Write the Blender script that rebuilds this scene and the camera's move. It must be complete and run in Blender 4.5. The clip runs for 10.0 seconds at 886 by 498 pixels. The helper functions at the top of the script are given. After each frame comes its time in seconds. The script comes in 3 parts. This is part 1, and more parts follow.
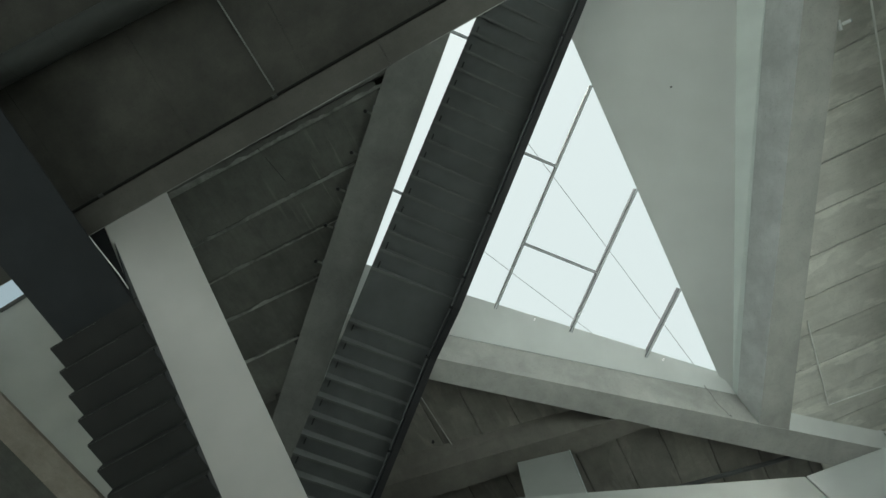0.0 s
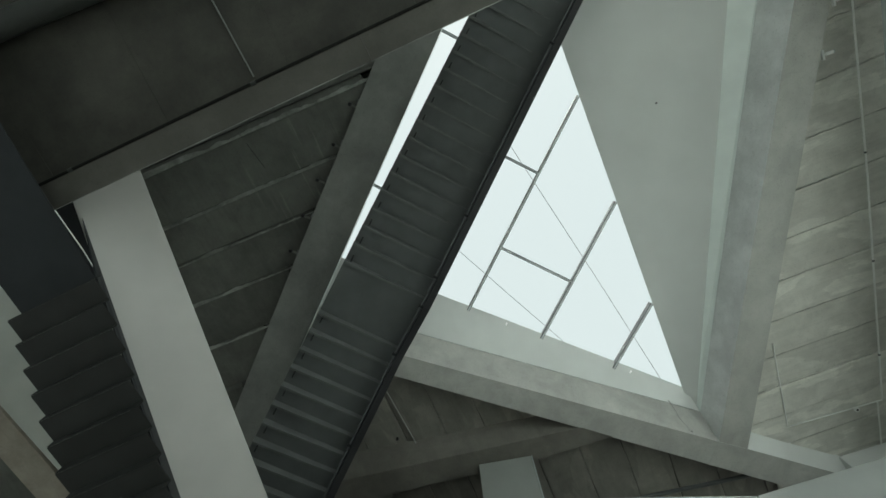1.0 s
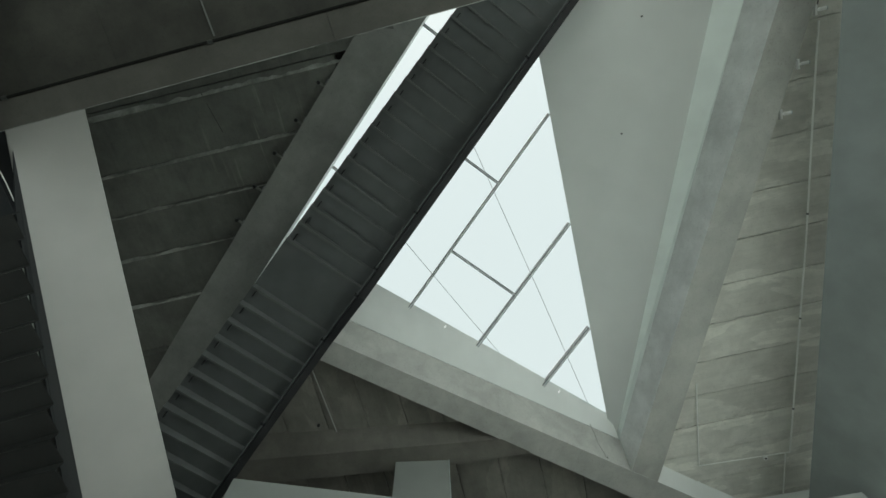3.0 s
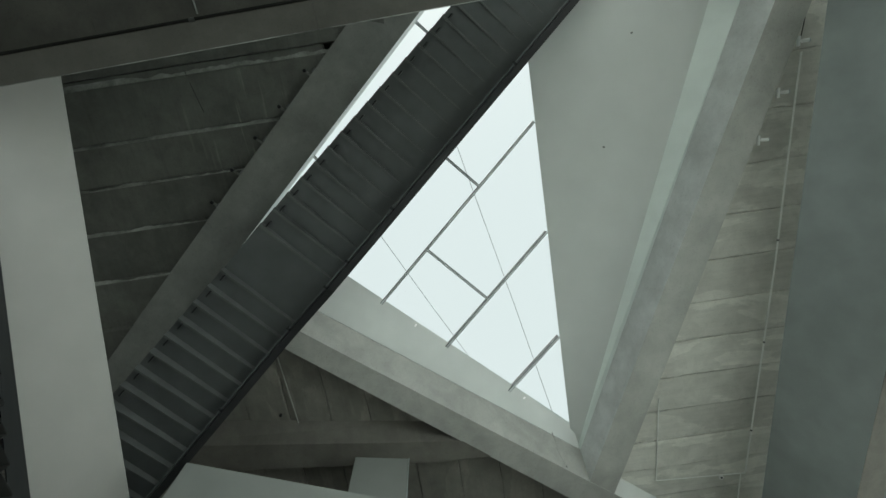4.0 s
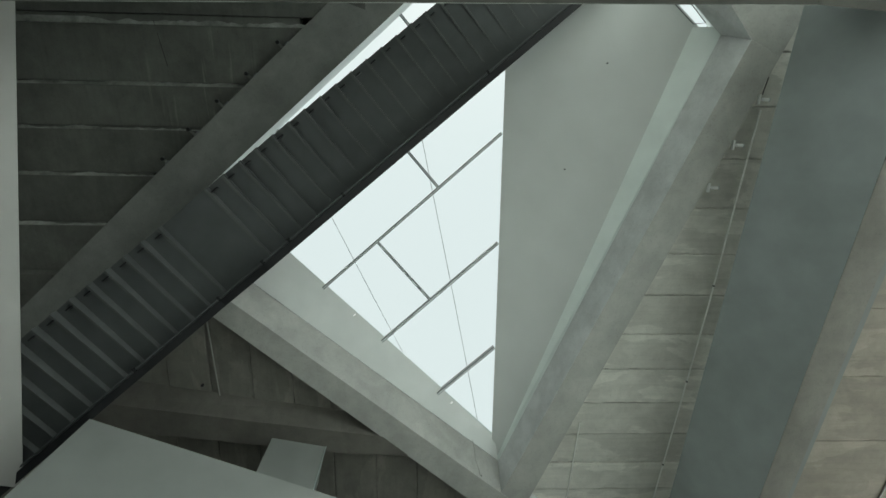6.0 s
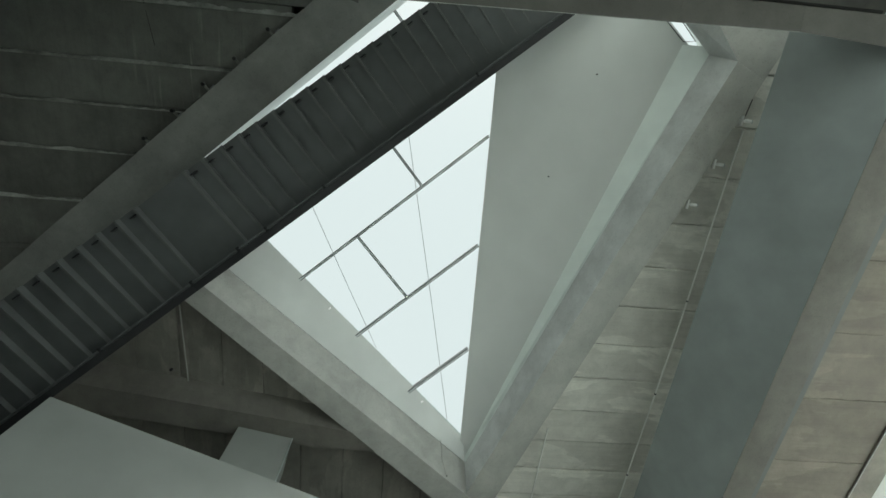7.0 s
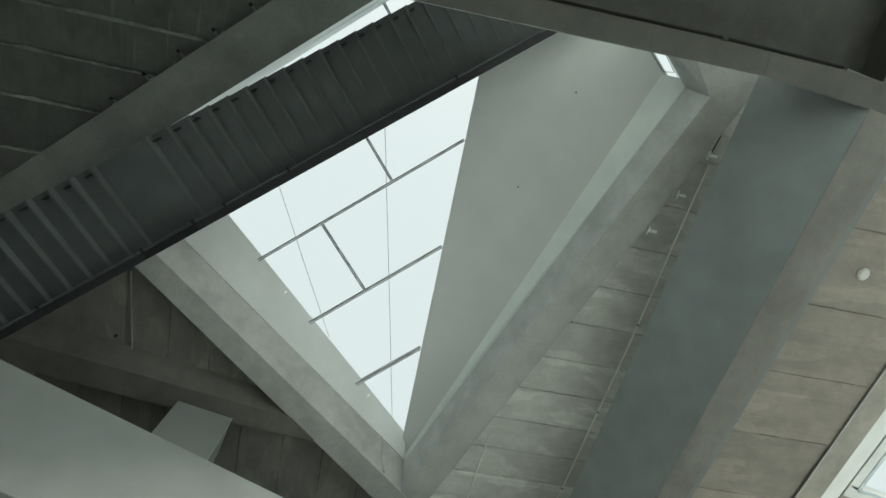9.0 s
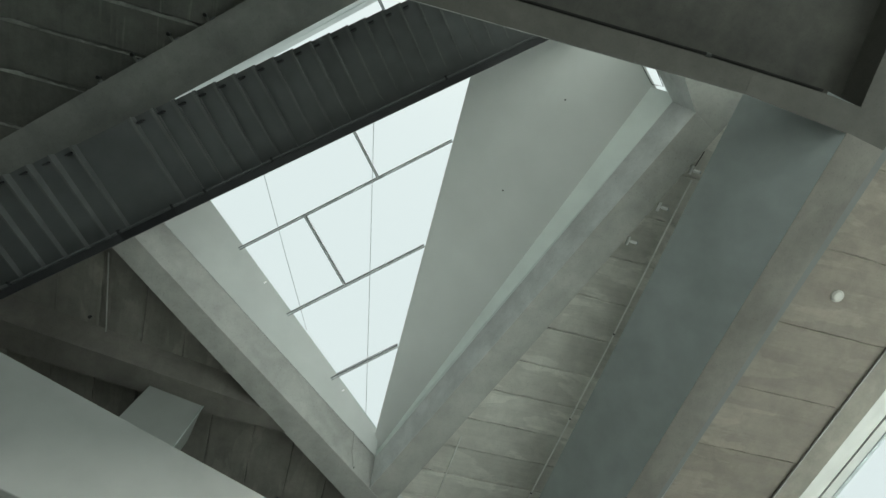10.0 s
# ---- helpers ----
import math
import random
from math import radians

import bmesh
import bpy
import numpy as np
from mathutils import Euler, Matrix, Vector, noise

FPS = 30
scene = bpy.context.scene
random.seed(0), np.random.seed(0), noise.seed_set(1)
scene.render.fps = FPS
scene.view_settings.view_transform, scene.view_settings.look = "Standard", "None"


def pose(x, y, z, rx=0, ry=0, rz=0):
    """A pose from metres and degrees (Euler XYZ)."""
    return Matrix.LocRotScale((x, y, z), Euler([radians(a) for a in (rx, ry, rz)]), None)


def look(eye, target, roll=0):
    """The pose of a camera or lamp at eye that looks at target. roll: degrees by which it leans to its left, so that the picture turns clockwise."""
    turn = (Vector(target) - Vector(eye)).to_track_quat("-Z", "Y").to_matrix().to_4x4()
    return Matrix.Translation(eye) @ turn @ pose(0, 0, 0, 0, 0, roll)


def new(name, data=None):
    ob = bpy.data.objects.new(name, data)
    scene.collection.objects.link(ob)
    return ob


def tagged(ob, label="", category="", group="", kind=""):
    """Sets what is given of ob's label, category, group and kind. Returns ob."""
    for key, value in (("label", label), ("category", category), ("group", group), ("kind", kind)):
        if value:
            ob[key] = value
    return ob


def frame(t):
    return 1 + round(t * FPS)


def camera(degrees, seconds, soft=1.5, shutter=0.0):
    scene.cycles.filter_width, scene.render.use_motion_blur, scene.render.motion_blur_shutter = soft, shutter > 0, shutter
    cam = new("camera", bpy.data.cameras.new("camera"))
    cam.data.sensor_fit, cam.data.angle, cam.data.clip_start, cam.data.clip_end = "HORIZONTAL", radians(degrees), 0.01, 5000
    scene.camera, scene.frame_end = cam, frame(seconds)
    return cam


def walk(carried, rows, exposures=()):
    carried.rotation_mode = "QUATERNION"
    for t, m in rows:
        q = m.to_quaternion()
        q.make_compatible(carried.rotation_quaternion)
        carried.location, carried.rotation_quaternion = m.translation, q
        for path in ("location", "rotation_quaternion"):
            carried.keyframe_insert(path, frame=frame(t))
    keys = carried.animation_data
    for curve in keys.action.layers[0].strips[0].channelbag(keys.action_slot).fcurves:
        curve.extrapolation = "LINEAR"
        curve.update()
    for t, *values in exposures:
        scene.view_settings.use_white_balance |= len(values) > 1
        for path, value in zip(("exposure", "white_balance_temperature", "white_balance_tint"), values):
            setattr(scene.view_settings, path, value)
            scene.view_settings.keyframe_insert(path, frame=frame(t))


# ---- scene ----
cam = camera(84.2, 10.0)
PATH = [
    (0, (0.001, -0.001, 1.600), (0.116, 2.265, 10.309), -3.01),
    (0.5, (0.150, -0.026, 1.604), (0.341, 2.267, 10.304), -2.84),
    (1, (0.270, -0.048, 1.598), (0.564, 2.255, 10.293), -3.22),
    (1.5, (0.395, -0.038, 1.592), (0.800, 2.245, 10.288), -3.73),
    (2, (0.537, -0.064, 1.593), (1.043, 2.217, 10.284), -3.80),
    (2.5, (0.668, -0.076, 1.594), (1.293, 2.188, 10.282), -4.33),
    (4, (1.016, -0.119, 1.578), (1.975, 2.039, 10.263), -6.05),
    (4.5, (1.167, -0.172, 1.566), (2.221, 1.959, 10.247), -5.94),
    (5, (1.286, -0.208, 1.555), (2.455, 1.872, 10.232), -6.50),
    (5.5, (1.395, -0.257, 1.551), (2.679, 1.776, 10.224), -7.11),
    (7, (1.643, -0.395, 1.529), (3.221, 1.497, 10.186), -8.63),
    (7.5, (1.765, -0.465, 1.521), (3.380, 1.402, 10.176), -7.94),
    (8, (1.822, -0.504, 1.507), (3.522, 1.302, 10.159), -8.59),
    (8.5, (1.886, -0.571, 1.498), (3.668, 1.199, 10.141), -8.81),
    (9, (1.972, -0.640, 1.490), (3.818, 1.085, 10.128), -8.78),
    (9.5, (2.048, -0.685, 1.471), (3.950, 0.981, 10.108), -8.91),
    (10, (2.163, -0.767, 1.457), (4.094, 0.861, 10.095), -8.38),
]
walk(cam, [(t, look(eye, target, roll)) for t, eye, target, roll in PATH])

# ---- light ----
world = bpy.data.worlds.new("world")
scene.world = world
world.use_nodes = True
wn = world.node_tree.nodes
wl = world.node_tree.links
sky = wn.new("ShaderNodeTexSky")
sky.sky_type = "NISHITA"
sky.sun_disc = False
sky.sun_elevation = radians(64.1)
sky.sun_rotation = radians(196)
sky.air_density, sky.dust_density, sky.ozone_density = 1.0, 4.0, 1.0
mixc = wn.new("ShaderNodeMixRGB")
mixc.inputs[0].default_value = 0.9
mixc.inputs[2].default_value = (8.5, 9.32, 9.12, 1)
wl.new(sky.outputs[0], mixc.inputs[1])
wl.new(mixc.outputs[0], wn["Background"].inputs[0])
wn["Background"].inputs[1].default_value = 0.1

sun_data = bpy.data.lights.new("sun", "SUN")
sun_data.energy, sun_data.angle, sun_data.color = 2.8, radians(22), (0.97, 1.0, 0.93)
sun = new("sun", sun_data)
sun.matrix_world = look((-4, -14, 30), (0, 0, 0))
scene.view_settings.exposure = 0.0


def fill_light(name, at, target, width, height, watts, colour):
    """An added area lamp for extra daylight, in an opening of the unseen walls or the roof."""
    d = bpy.data.lights.new(name, "AREA")
    d.shape, d.size, d.size_y, d.energy, d.color = "RECTANGLE", width, height, watts, colour
    ob = new(name, d)
    ob.matrix_world = look(at, target)
    return ob


# No windows are in view here; these lamps raise the light from below.
fill_light("fill_light_east", (21.9, 1.0, 1.9), (0, 1.0, 1.9), 12, 3.2, 80, (0.87, 1.0, 0.97))
fill_light("fill_light_south", (5.5, -12.9, 1.9), (5.5, 0, 1.9), 25, 3.2, 520, (0.87, 1.0, 0.97))
# Added lamp in an unseen roof opening, to light the floor for bounce.
fill_light("roof_fill_south", (5.5, -10.5, 12.0), (5.5, -10.5, 0), 11, 4.6, 2200, (0.87, 1.0, 0.97)).data.spread = radians(165)

fill_light("rooflight_east", (19.5, -3.0, 11.0), (19.5, -3.0, 0), 4.4, 16, 1700, (0.87, 1.0, 0.97)).data.spread = radians(100)


# ---- materials ----
def shader(name):
    m = bpy.data.materials.new(name)
    m.use_nodes = True
    return m, m.node_tree.nodes, m.node_tree.links, m.node_tree.nodes["Principled BSDF"]


def ramp(nodes, stops):
    r = nodes.new("ShaderNodeValToRGB")
    while len(r.color_ramp.elements) < len(stops):
        r.color_ramp.elements.new(0.5)
    for e, (p, c) in zip(r.color_ramp.elements, stops):
        e.position, e.color = p, (*c, 1)
    return r


def concrete(name, base, spread=0.15, rough=0.75, grain_dir=None, bump=0.12, streak=0.35, drips=None, lime=0.0):
    """Cast concrete: cloudy tone, fine pores, streaks along grain_dir (degrees in plan), faint board marks."""
    m, n, l, bsdf = shader(name)
    geo = n.new("ShaderNodeNewGeometry")
    mp = n.new("ShaderNodeMapping")
    l.new(geo.outputs["Position"], mp.inputs["Vector"])
    if grain_dir is not None:
        mp.inputs["Rotation"].default_value = (0, 0, radians(-grain_dir))
    clouds = n.new("ShaderNodeTexNoise")
    clouds.inputs["Scale"].default_value, clouds.inputs["Detail"].default_value = 1.5, 8
    clouds.inputs["Roughness"].default_value = 0.68
    l.new(mp.outputs[0], clouds.inputs["Vector"])
    lo = tuple(c * (1 - spread) for c in base)
    hi = tuple(min(1, c * (1 + spread)) for c in base)
    tone = ramp(n, [(0.32, lo), (0.68, hi)])
    l.new(clouds.outputs[0], tone.inputs[0])
    st_map = n.new("ShaderNodeMapping")
    st_map.inputs["Scale"].default_value = (0.8, 1.3, 1.1) if streak < 0.45 else (0.55, 2.6, 1.6)
    l.new(mp.outputs[0], st_map.inputs["Vector"])
    streaks = n.new("ShaderNodeTexNoise")
    streaks.inputs["Scale"].default_value, streaks.inputs["Detail"].default_value = 1.3, 5
    l.new(st_map.outputs[0], streaks.inputs["Vector"])
    st_ramp = ramp(n, [(0.35, (1 - streak,) * 3), (0.6, (1.0,) * 3)])
    l.new(streaks.outputs[0], st_ramp.inputs[0])
    mul = n.new("ShaderNodeMixRGB")
    mul.blend_type, mul.inputs[0].default_value = "MULTIPLY", 0.22 if streak >= 0.45 else 0.4
    l.new(tone.outputs[0], mul.inputs[1])
    l.new(st_ramp.outputs[0], mul.inputs[2])
    pores = n.new("ShaderNodeTexNoise")
    pores.inputs["Scale"].default_value, pores.inputs["Detail"].default_value = 38, 4
    l.new(mp.outputs[0], pores.inputs["Vector"])
    po_ramp = ramp(n, [(0.29, (0.74,) * 3), (0.42, (1.0,) * 3)])
    l.new(pores.outputs[0], po_ramp.inputs[0])
    mul2 = n.new("ShaderNodeMixRGB")
    mul2.blend_type, mul2.inputs[0].default_value = "MULTIPLY", 0.7
    l.new(mul.outputs[0], mul2.inputs[1])
    l.new(po_ramp.outputs[0], mul2.inputs[2])
    # blotches left by the formwork: patches with uneven rims
    blot = n.new("ShaderNodeTexNoise")
    blot.inputs["Scale"].default_value, blot.inputs["Detail"].default_value = 2.3, 9
    blot.inputs["Roughness"].default_value, blot.inputs["Distortion"].default_value = 0.66, 0.5
    l.new(mp.outputs[0], blot.inputs["Vector"])
    bl_ramp = ramp(n, [(0.40, (0.86,) * 3), (0.50, (0.97,) * 3), (0.60, (1.08,) * 3)])
    l.new(blot.outputs[0], bl_ramp.inputs[0])
    mulb = n.new("ShaderNodeMixRGB")
    mulb.blend_type, mulb.inputs[0].default_value = "MULTIPLY", 0.6
    l.new(mul2.outputs[0], mulb.inputs[1])
    l.new(bl_ramp.outputs[0], mulb.inputs[2])
    mul2 = mulb
    if streak >= 0.45:
        # fine parallel marks of the shuttering boards
        fm = n.new("ShaderNodeMapping")
        fm.inputs["Scale"].default_value = (0.5, 16.0, 4.0)
        l.new(mp.outputs[0], fm.inputs["Vector"])
        fine = n.new("ShaderNodeTexNoise")
        fine.inputs["Scale"].default_value, fine.inputs["Detail"].default_value = 1.0, 3
        l.new(fm.outputs[0], fine.inputs["Vector"])
        fr = ramp(n, [(0.36, (0.84,) * 3), (0.5, (1.0,) * 3), (0.66, (1.0,) * 3)])
        l.new(fine.outputs[0], fr.inputs[0])
        mulf = n.new("ShaderNodeMixRGB")
        mulf.blend_type, mulf.inputs[0].default_value = "MULTIPLY", 0.36
        l.new(mul2.outputs[0], mulf.inputs[1])
        l.new(fr.outputs[0], mulf.inputs[2])
        mul2 = mulf
    if drips:
        # pale runs of lime across the planks, gathered round one leak
        dm = n.new("ShaderNodeMapping")
        dm.inputs["Scale"].default_value = (0.7, 12.0, 1.0)
        l.new(mp.outputs[0], dm.inputs["Vector"])
        dn = n.new("ShaderNodeTexNoise")
        dn.inputs["Scale"].default_value, dn.inputs["Detail"].default_value = 1.0, 4
        l.new(dm.outputs[0], dn.inputs["Vector"])
        dr = ramp(n, [(0.55, (1.0,) * 3), (0.64, (1.6, 1.58, 1.55)), (0.74, (2.1, 2.05, 2.0))])
        l.new(dn.outputs[0], dr.inputs[0])
        muld = n.new("ShaderNodeMixRGB")
        muld.blend_type = "MULTIPLY"
        away = n.new("ShaderNodeVectorMath")
        away.operation = "DISTANCE"
        away.inputs[1].default_value = drips
        l.new(geo.outputs["Position"], away.inputs[0])
        near = n.new("ShaderNodeMapRange")
        near.inputs["From Min"].default_value, near.inputs["From Max"].default_value = 0.45, 1.25
        near.inputs["To Min"].default_value, near.inputs["To Max"].default_value = 0.85, 0.0
        l.new(away.outputs["Value"], near.inputs["Value"])
        l.new(near.outputs[0], muld.inputs[0])
        l.new(mul2.outputs[0], muld.inputs[1])
        l.new(dr.outputs[0], muld.inputs[2])
        mul2 = muld
    if lime:
        # pale lime bloom with hard, torn rims, drawn out along the boards
        lm = n.new("ShaderNodeMapping")
        lm.inputs["Scale"].default_value = (0.4, 1.35, 1.0)
        l.new(mp.outputs[0], lm.inputs["Vector"])
        ln = n.new("ShaderNodeTexNoise")
        ln.inputs["Scale"].default_value, ln.inputs["Detail"].default_value = 1.15, 7
        ln.inputs["Roughness"].default_value, ln.inputs["Distortion"].default_value = 0.55, 0.35
        l.new(lm.outputs[0], ln.inputs["Vector"])
        lr = ramp(n, [(0.53, (1.0,) * 3), (0.555, (1 + lime,) * 3), (0.7, (1 + 0.7 * lime,) * 3)])
        l.new(ln.outputs[0], lr.inputs[0])
        mull = n.new("ShaderNodeMixRGB")
        mull.blend_type, mull.inputs[0].default_value = "MULTIPLY", 1.0
        l.new(mul2.outputs[0], mull.inputs[1])
        l.new(lr.outputs[0], mull.inputs[2])
        mul2 = mull
    info = n.new("ShaderNodeObjectInfo")
    vary = n.new("ShaderNodeMapRange")
    boarded = streak >= 0.45
    vary.inputs["To Min"].default_value, vary.inputs["To Max"].default_value = (0.84, 1.14) if boarded else (0.94, 1.06)
    l.new(geo.outputs["Random Per Island"] if boarded else info.outputs["Random"], vary.inputs["Value"])
    mul3 = n.new("ShaderNodeMixRGB")
    mul3.blend_type, mul3.inputs[0].default_value = "MULTIPLY", 1.0
    l.new(mul2.outputs[0], mul3.inputs[1])
    l.new(vary.outputs[0], mul3.inputs[2])
    l.new(mul3.outputs[0], bsdf.inputs["Base Color"])
    bsdf.inputs["Roughness"].default_value = rough
    bsdf.inputs["Specular IOR Level"].default_value = 0.3
    b = n.new("ShaderNodeBump")
    b.inputs["Strength"].default_value, b.inputs["Distance"].default_value = bump, 0.02
    l.new(streaks.outputs[0], b.inputs["Height"])
    b2 = n.new("ShaderNodeBump")
    b2.inputs["Strength"].default_value, b2.inputs["Distance"].default_value = bump, 0.004
    l.new(pores.outputs[0], b2.inputs["Height"])
    l.new(b.outputs[0], b2.inputs["Normal"])
    l.new(b2.outputs[0], bsdf.inputs["Normal"])
    return m


def paint(name, base, rough=0.6, spread=0.06, scale=1.4, metal=0.0, bump=0.03, gloss=0.5):
    """Painted or plastered surface with faint cloudiness and a trace of roller texture."""
    m, n, l, bsdf = shader(name)
    geo = n.new("ShaderNodeNewGeometry")
    c1 = n.new("ShaderNodeTexNoise")
    c1.inputs["Scale"].default_value, c1.inputs["Detail"].default_value = scale, 5
    l.new(geo.outputs["Position"], c1.inputs["Vector"])
    tone = ramp(n, [(0.3, tuple(c * (1 - spread) for c in base)), (0.7, tuple(min(1, c * (1 + spread)) for c in base))])
    l.new(c1.outputs[0], tone.inputs[0])
    l.new(tone.outputs[0], bsdf.inputs["Base Color"])
    c2 = n.new("ShaderNodeTexNoise")
    c2.inputs["Scale"].default_value, c2.inputs["Detail"].default_value = 60, 3
    l.new(geo.outputs["Position"], c2.inputs["Vector"])
    r = n.new("ShaderNodeMapRange")
    r.inputs["To Min"].default_value, r.inputs["To Max"].default_value = rough - 0.07, rough + 0.07
    l.new(c1.outputs[0], r.inputs["Value"])
    l.new(r.outputs[0], bsdf.inputs["Roughness"])
    bsdf.inputs["Metallic"].default_value = metal
    bsdf.inputs["Specular IOR Level"].default_value = gloss
    b = n.new("ShaderNodeBump")
    b.inputs["Strength"].default_value, b.inputs["Distance"].default_value = bump, 0.003
    l.new(c2.outputs[0], b.inputs["Height"])
    l.new(b.outputs[0], bsdf.inputs["Normal"])
    return m


CONC = concrete("cast_concrete", (0.40, 0.40, 0.375), spread=0.09, streak=0.25, grain_dir=13)
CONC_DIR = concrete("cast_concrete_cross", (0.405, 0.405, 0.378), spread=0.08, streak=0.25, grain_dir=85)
# Darker copies of the cast concrete; weaker light is put into their colour.
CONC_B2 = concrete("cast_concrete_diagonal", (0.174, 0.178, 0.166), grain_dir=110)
CONC_B1 = concrete("darkened_edge_concrete", (0.074, 0.0715, 0.062), grain_dir=-28)
CONC_SOF = concrete("cast_concrete_soffit", (0.15, 0.141, 0.124), grain_dir=60)
# Copies of one boarded concrete, each toned for the light on its ceiling.
BOARD_L = concrete("boarded_concrete_shaded", (0.115, 0.118, 0.107), spread=0.22, grain_dir=63, streak=0.46, drips=(-2.1, 1.05, 10.68))
BOARD_R = concrete("boarded_concrete_lit", (0.60, 0.592, 0.541), spread=0.07, grain_dir=-26.6, streak=0.46, lime=0.2)
BOARD_E = concrete("boarded_concrete_east", (0.183, 0.16, 0.133), spread=0.1, grain_dir=-26.6, streak=0.5, lime=0.18)
BOARD_S = concrete("boarded_concrete_far", (0.19, 0.182, 0.16), spread=0.14, grain_dir=63.4, streak=0.5, lime=0.2)
# Slab concrete darkened in its colour, for the shade under the gallery.
SLAB = concrete("darkened_slab_concrete", (0.043, 0.0418, 0.0355), spread=0.3, grain_dir=-27)
PLASTER = paint("white_plaster", (0.64, 0.655, 0.64), rough=0.8)
# Wall plaster darkened in colour against strong light; the corner's copy is lighter.
PLASTER_P = paint("dimmed_plaster", (0.245, 0.255, 0.242), rough=0.7, spread=0.07)
PLASTER_K = paint("part_dimmed_plaster", (0.34, 0.355, 0.34), rough=0.7, spread=0.07)
# Pale green plaster brightened in colour for sky light the upstands miss.
PLASTER_C = paint("brightened_green_plaster", (0.80, 0.86, 0.83), rough=0.75)
PLASTER_R = paint("reveal_plaster", (0.60, 0.615, 0.60), rough=0.8, spread=0.03)
PLASTER_G = paint("grey_plaster", (0.505, 0.505, 0.48), rough=0.7, spread=0.08)
PLASTER_S = paint("stair_wall_plaster", (0.412, 0.405, 0.386), rough=0.7, spread=0.05)
GROOVE = paint("dark_joint", (0.012, 0.012, 0.011), rough=0.85, gloss=0.1)
DUCT = paint("dark_duct_paint", (0.036, 0.039, 0.036), rough=0.6, gloss=0.2)
WALLDARK = paint("darkened_plaster", (0.108, 0.114, 0.109), rough=0.6, spread=0.1)
# Lighter, bluer copy of the beam concrete for faces that daylight reaches.
CONC_FACE = concrete("lit_face_concrete", (0.60, 0.617, 0.606), spread=0.1, streak=0.25, grain_dir=85)
WALLBLUE = paint("blue_grey_plaster", (0.278, 0.305, 0.298), rough=0.6, spread=0.15, scale=1.3)
# Stair steel made lighter for the light that strikes the risers.
RISER = paint("lit_riser_steel", (0.086, 0.091, 0.089), rough=0.5, spread=0.15, scale=3)
STEEL = paint("dark_painted_steel", (0.065, 0.07, 0.07), rough=0.5, spread=0.15, scale=3)
STEEL_B = paint("blue_black_steel", (0.021, 0.0242, 0.027), rough=0.65, spread=0.2, scale=2, gloss=0.2)
STEEL_N = paint("neutral_black_steel", (0.0245, 0.0255, 0.0245), rough=0.65, spread=0.2, scale=2, gloss=0.2)
STEEL_D = paint("black_steel", (0.015, 0.0155, 0.017), rough=0.5, spread=0.2, scale=3, gloss=0.25)
LEDGE = concrete("ledge_concrete", (0.235, 0.242, 0.225), spread=0.7, grain_dir=-27)
BAR = paint("grey_bar_steel", (0.15, 0.16, 0.165), rough=0.5, spread=0.15, scale=6)
GALV_L = paint("bright_aluminium_cap", (0.62, 0.66, 0.66), rough=0.45, spread=0.08, scale=6)
GALV = paint("galvanised_steel", (0.40, 0.44, 0.445), rough=0.45, spread=0.15, scale=6, metal=0.2)
CONDUIT = paint("pale_conduit", (0.84, 0.85, 0.81), rough=0.5)
WHITEPLASTIC = paint("white_plastic", (0.86, 0.87, 0.85), rough=0.4)
GREYPLASTIC = paint("warm_grey_plastic", (0.36, 0.35, 0.32), rough=0.5)
CONDUIT_D = paint("grey_conduit", (0.12, 0.125, 0.117), rough=0.5)
CONDUIT_M = paint("mid_grey_conduit", (0.32, 0.32, 0.30), rough=0.5)
LED = paint("led_lens", (0.8, 0.8, 0.8), rough=0.3)
LED.node_tree.nodes["Principled BSDF"].inputs["Emission Color"].default_value = (1, 1, 0.96, 1)
LED.node_tree.nodes["Principled BSDF"].inputs["Emission Strength"].default_value = 1.0
# White plaster with the western reveal's shade mixed into its colour.
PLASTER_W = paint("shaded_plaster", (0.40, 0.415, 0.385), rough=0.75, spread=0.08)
CONC_EAST = concrete("cast_concrete_east", (0.215, 0.197, 0.168), grain_dir=75)
CONC_WARM = concrete("cast_concrete_warm", (0.34, 0.305, 0.26), grain_dir=58)
FLOOR = concrete("pale_bounce_floor", (0.66, 0.67, 0.64), spread=0.1, streak=0.1)
WALLM = concrete("wall_concrete", (0.36, 0.36, 0.34), spread=0.15, streak=0.2)
gm, _, _, gb = shader("clear_glass")
gb.inputs["Base Color"].default_value = (0.93, 0.97, 0.97, 1)
gb.inputs["Roughness"].default_value = 0.02
gb.inputs["Transmission Weight"].default_value = 1.0
gb.inputs["IOR"].default_value = 1.05
GLASS = gm
GLASS_T = gm.copy()
GLASS_T.name = "tinted_glass"
GLASS_T.node_tree.nodes["Principled BSDF"].inputs["Base Color"].default_value = (0.42, 0.50, 0.55, 1)


# ---- builders ----
def mesh_object(name, bm, mat, parent=None):
    me = bpy.data.meshes.new(name)
    bmesh.ops.recalc_face_normals(bm, faces=bm.faces)
    bm.to_mesh(me)
    bm.free()
    me.materials.append(mat)
    ob = new(name, me)
    if parent is not None:
        ob.parent = parent
    return ob


def crease(bm):
    """Keeps the edges of flat faces sharp beside smooth ones."""
    for f in bm.faces:
        if not f.smooth:
            for e in f.edges:
                e.smooth = False
    return bm


def part(name, bm, mat, parent, label=""):
    ob = mesh_object(name, bm, mat, parent)
    if label:
        ob["label"] = label
    return ob


def thing(name, label, category, group="", kind="", at=(0, 0, 0)):
    ob = new(name)
    ob.location = at
    ob.empty_display_size = 0.2
    return tagged(ob, label, category, group, kind)


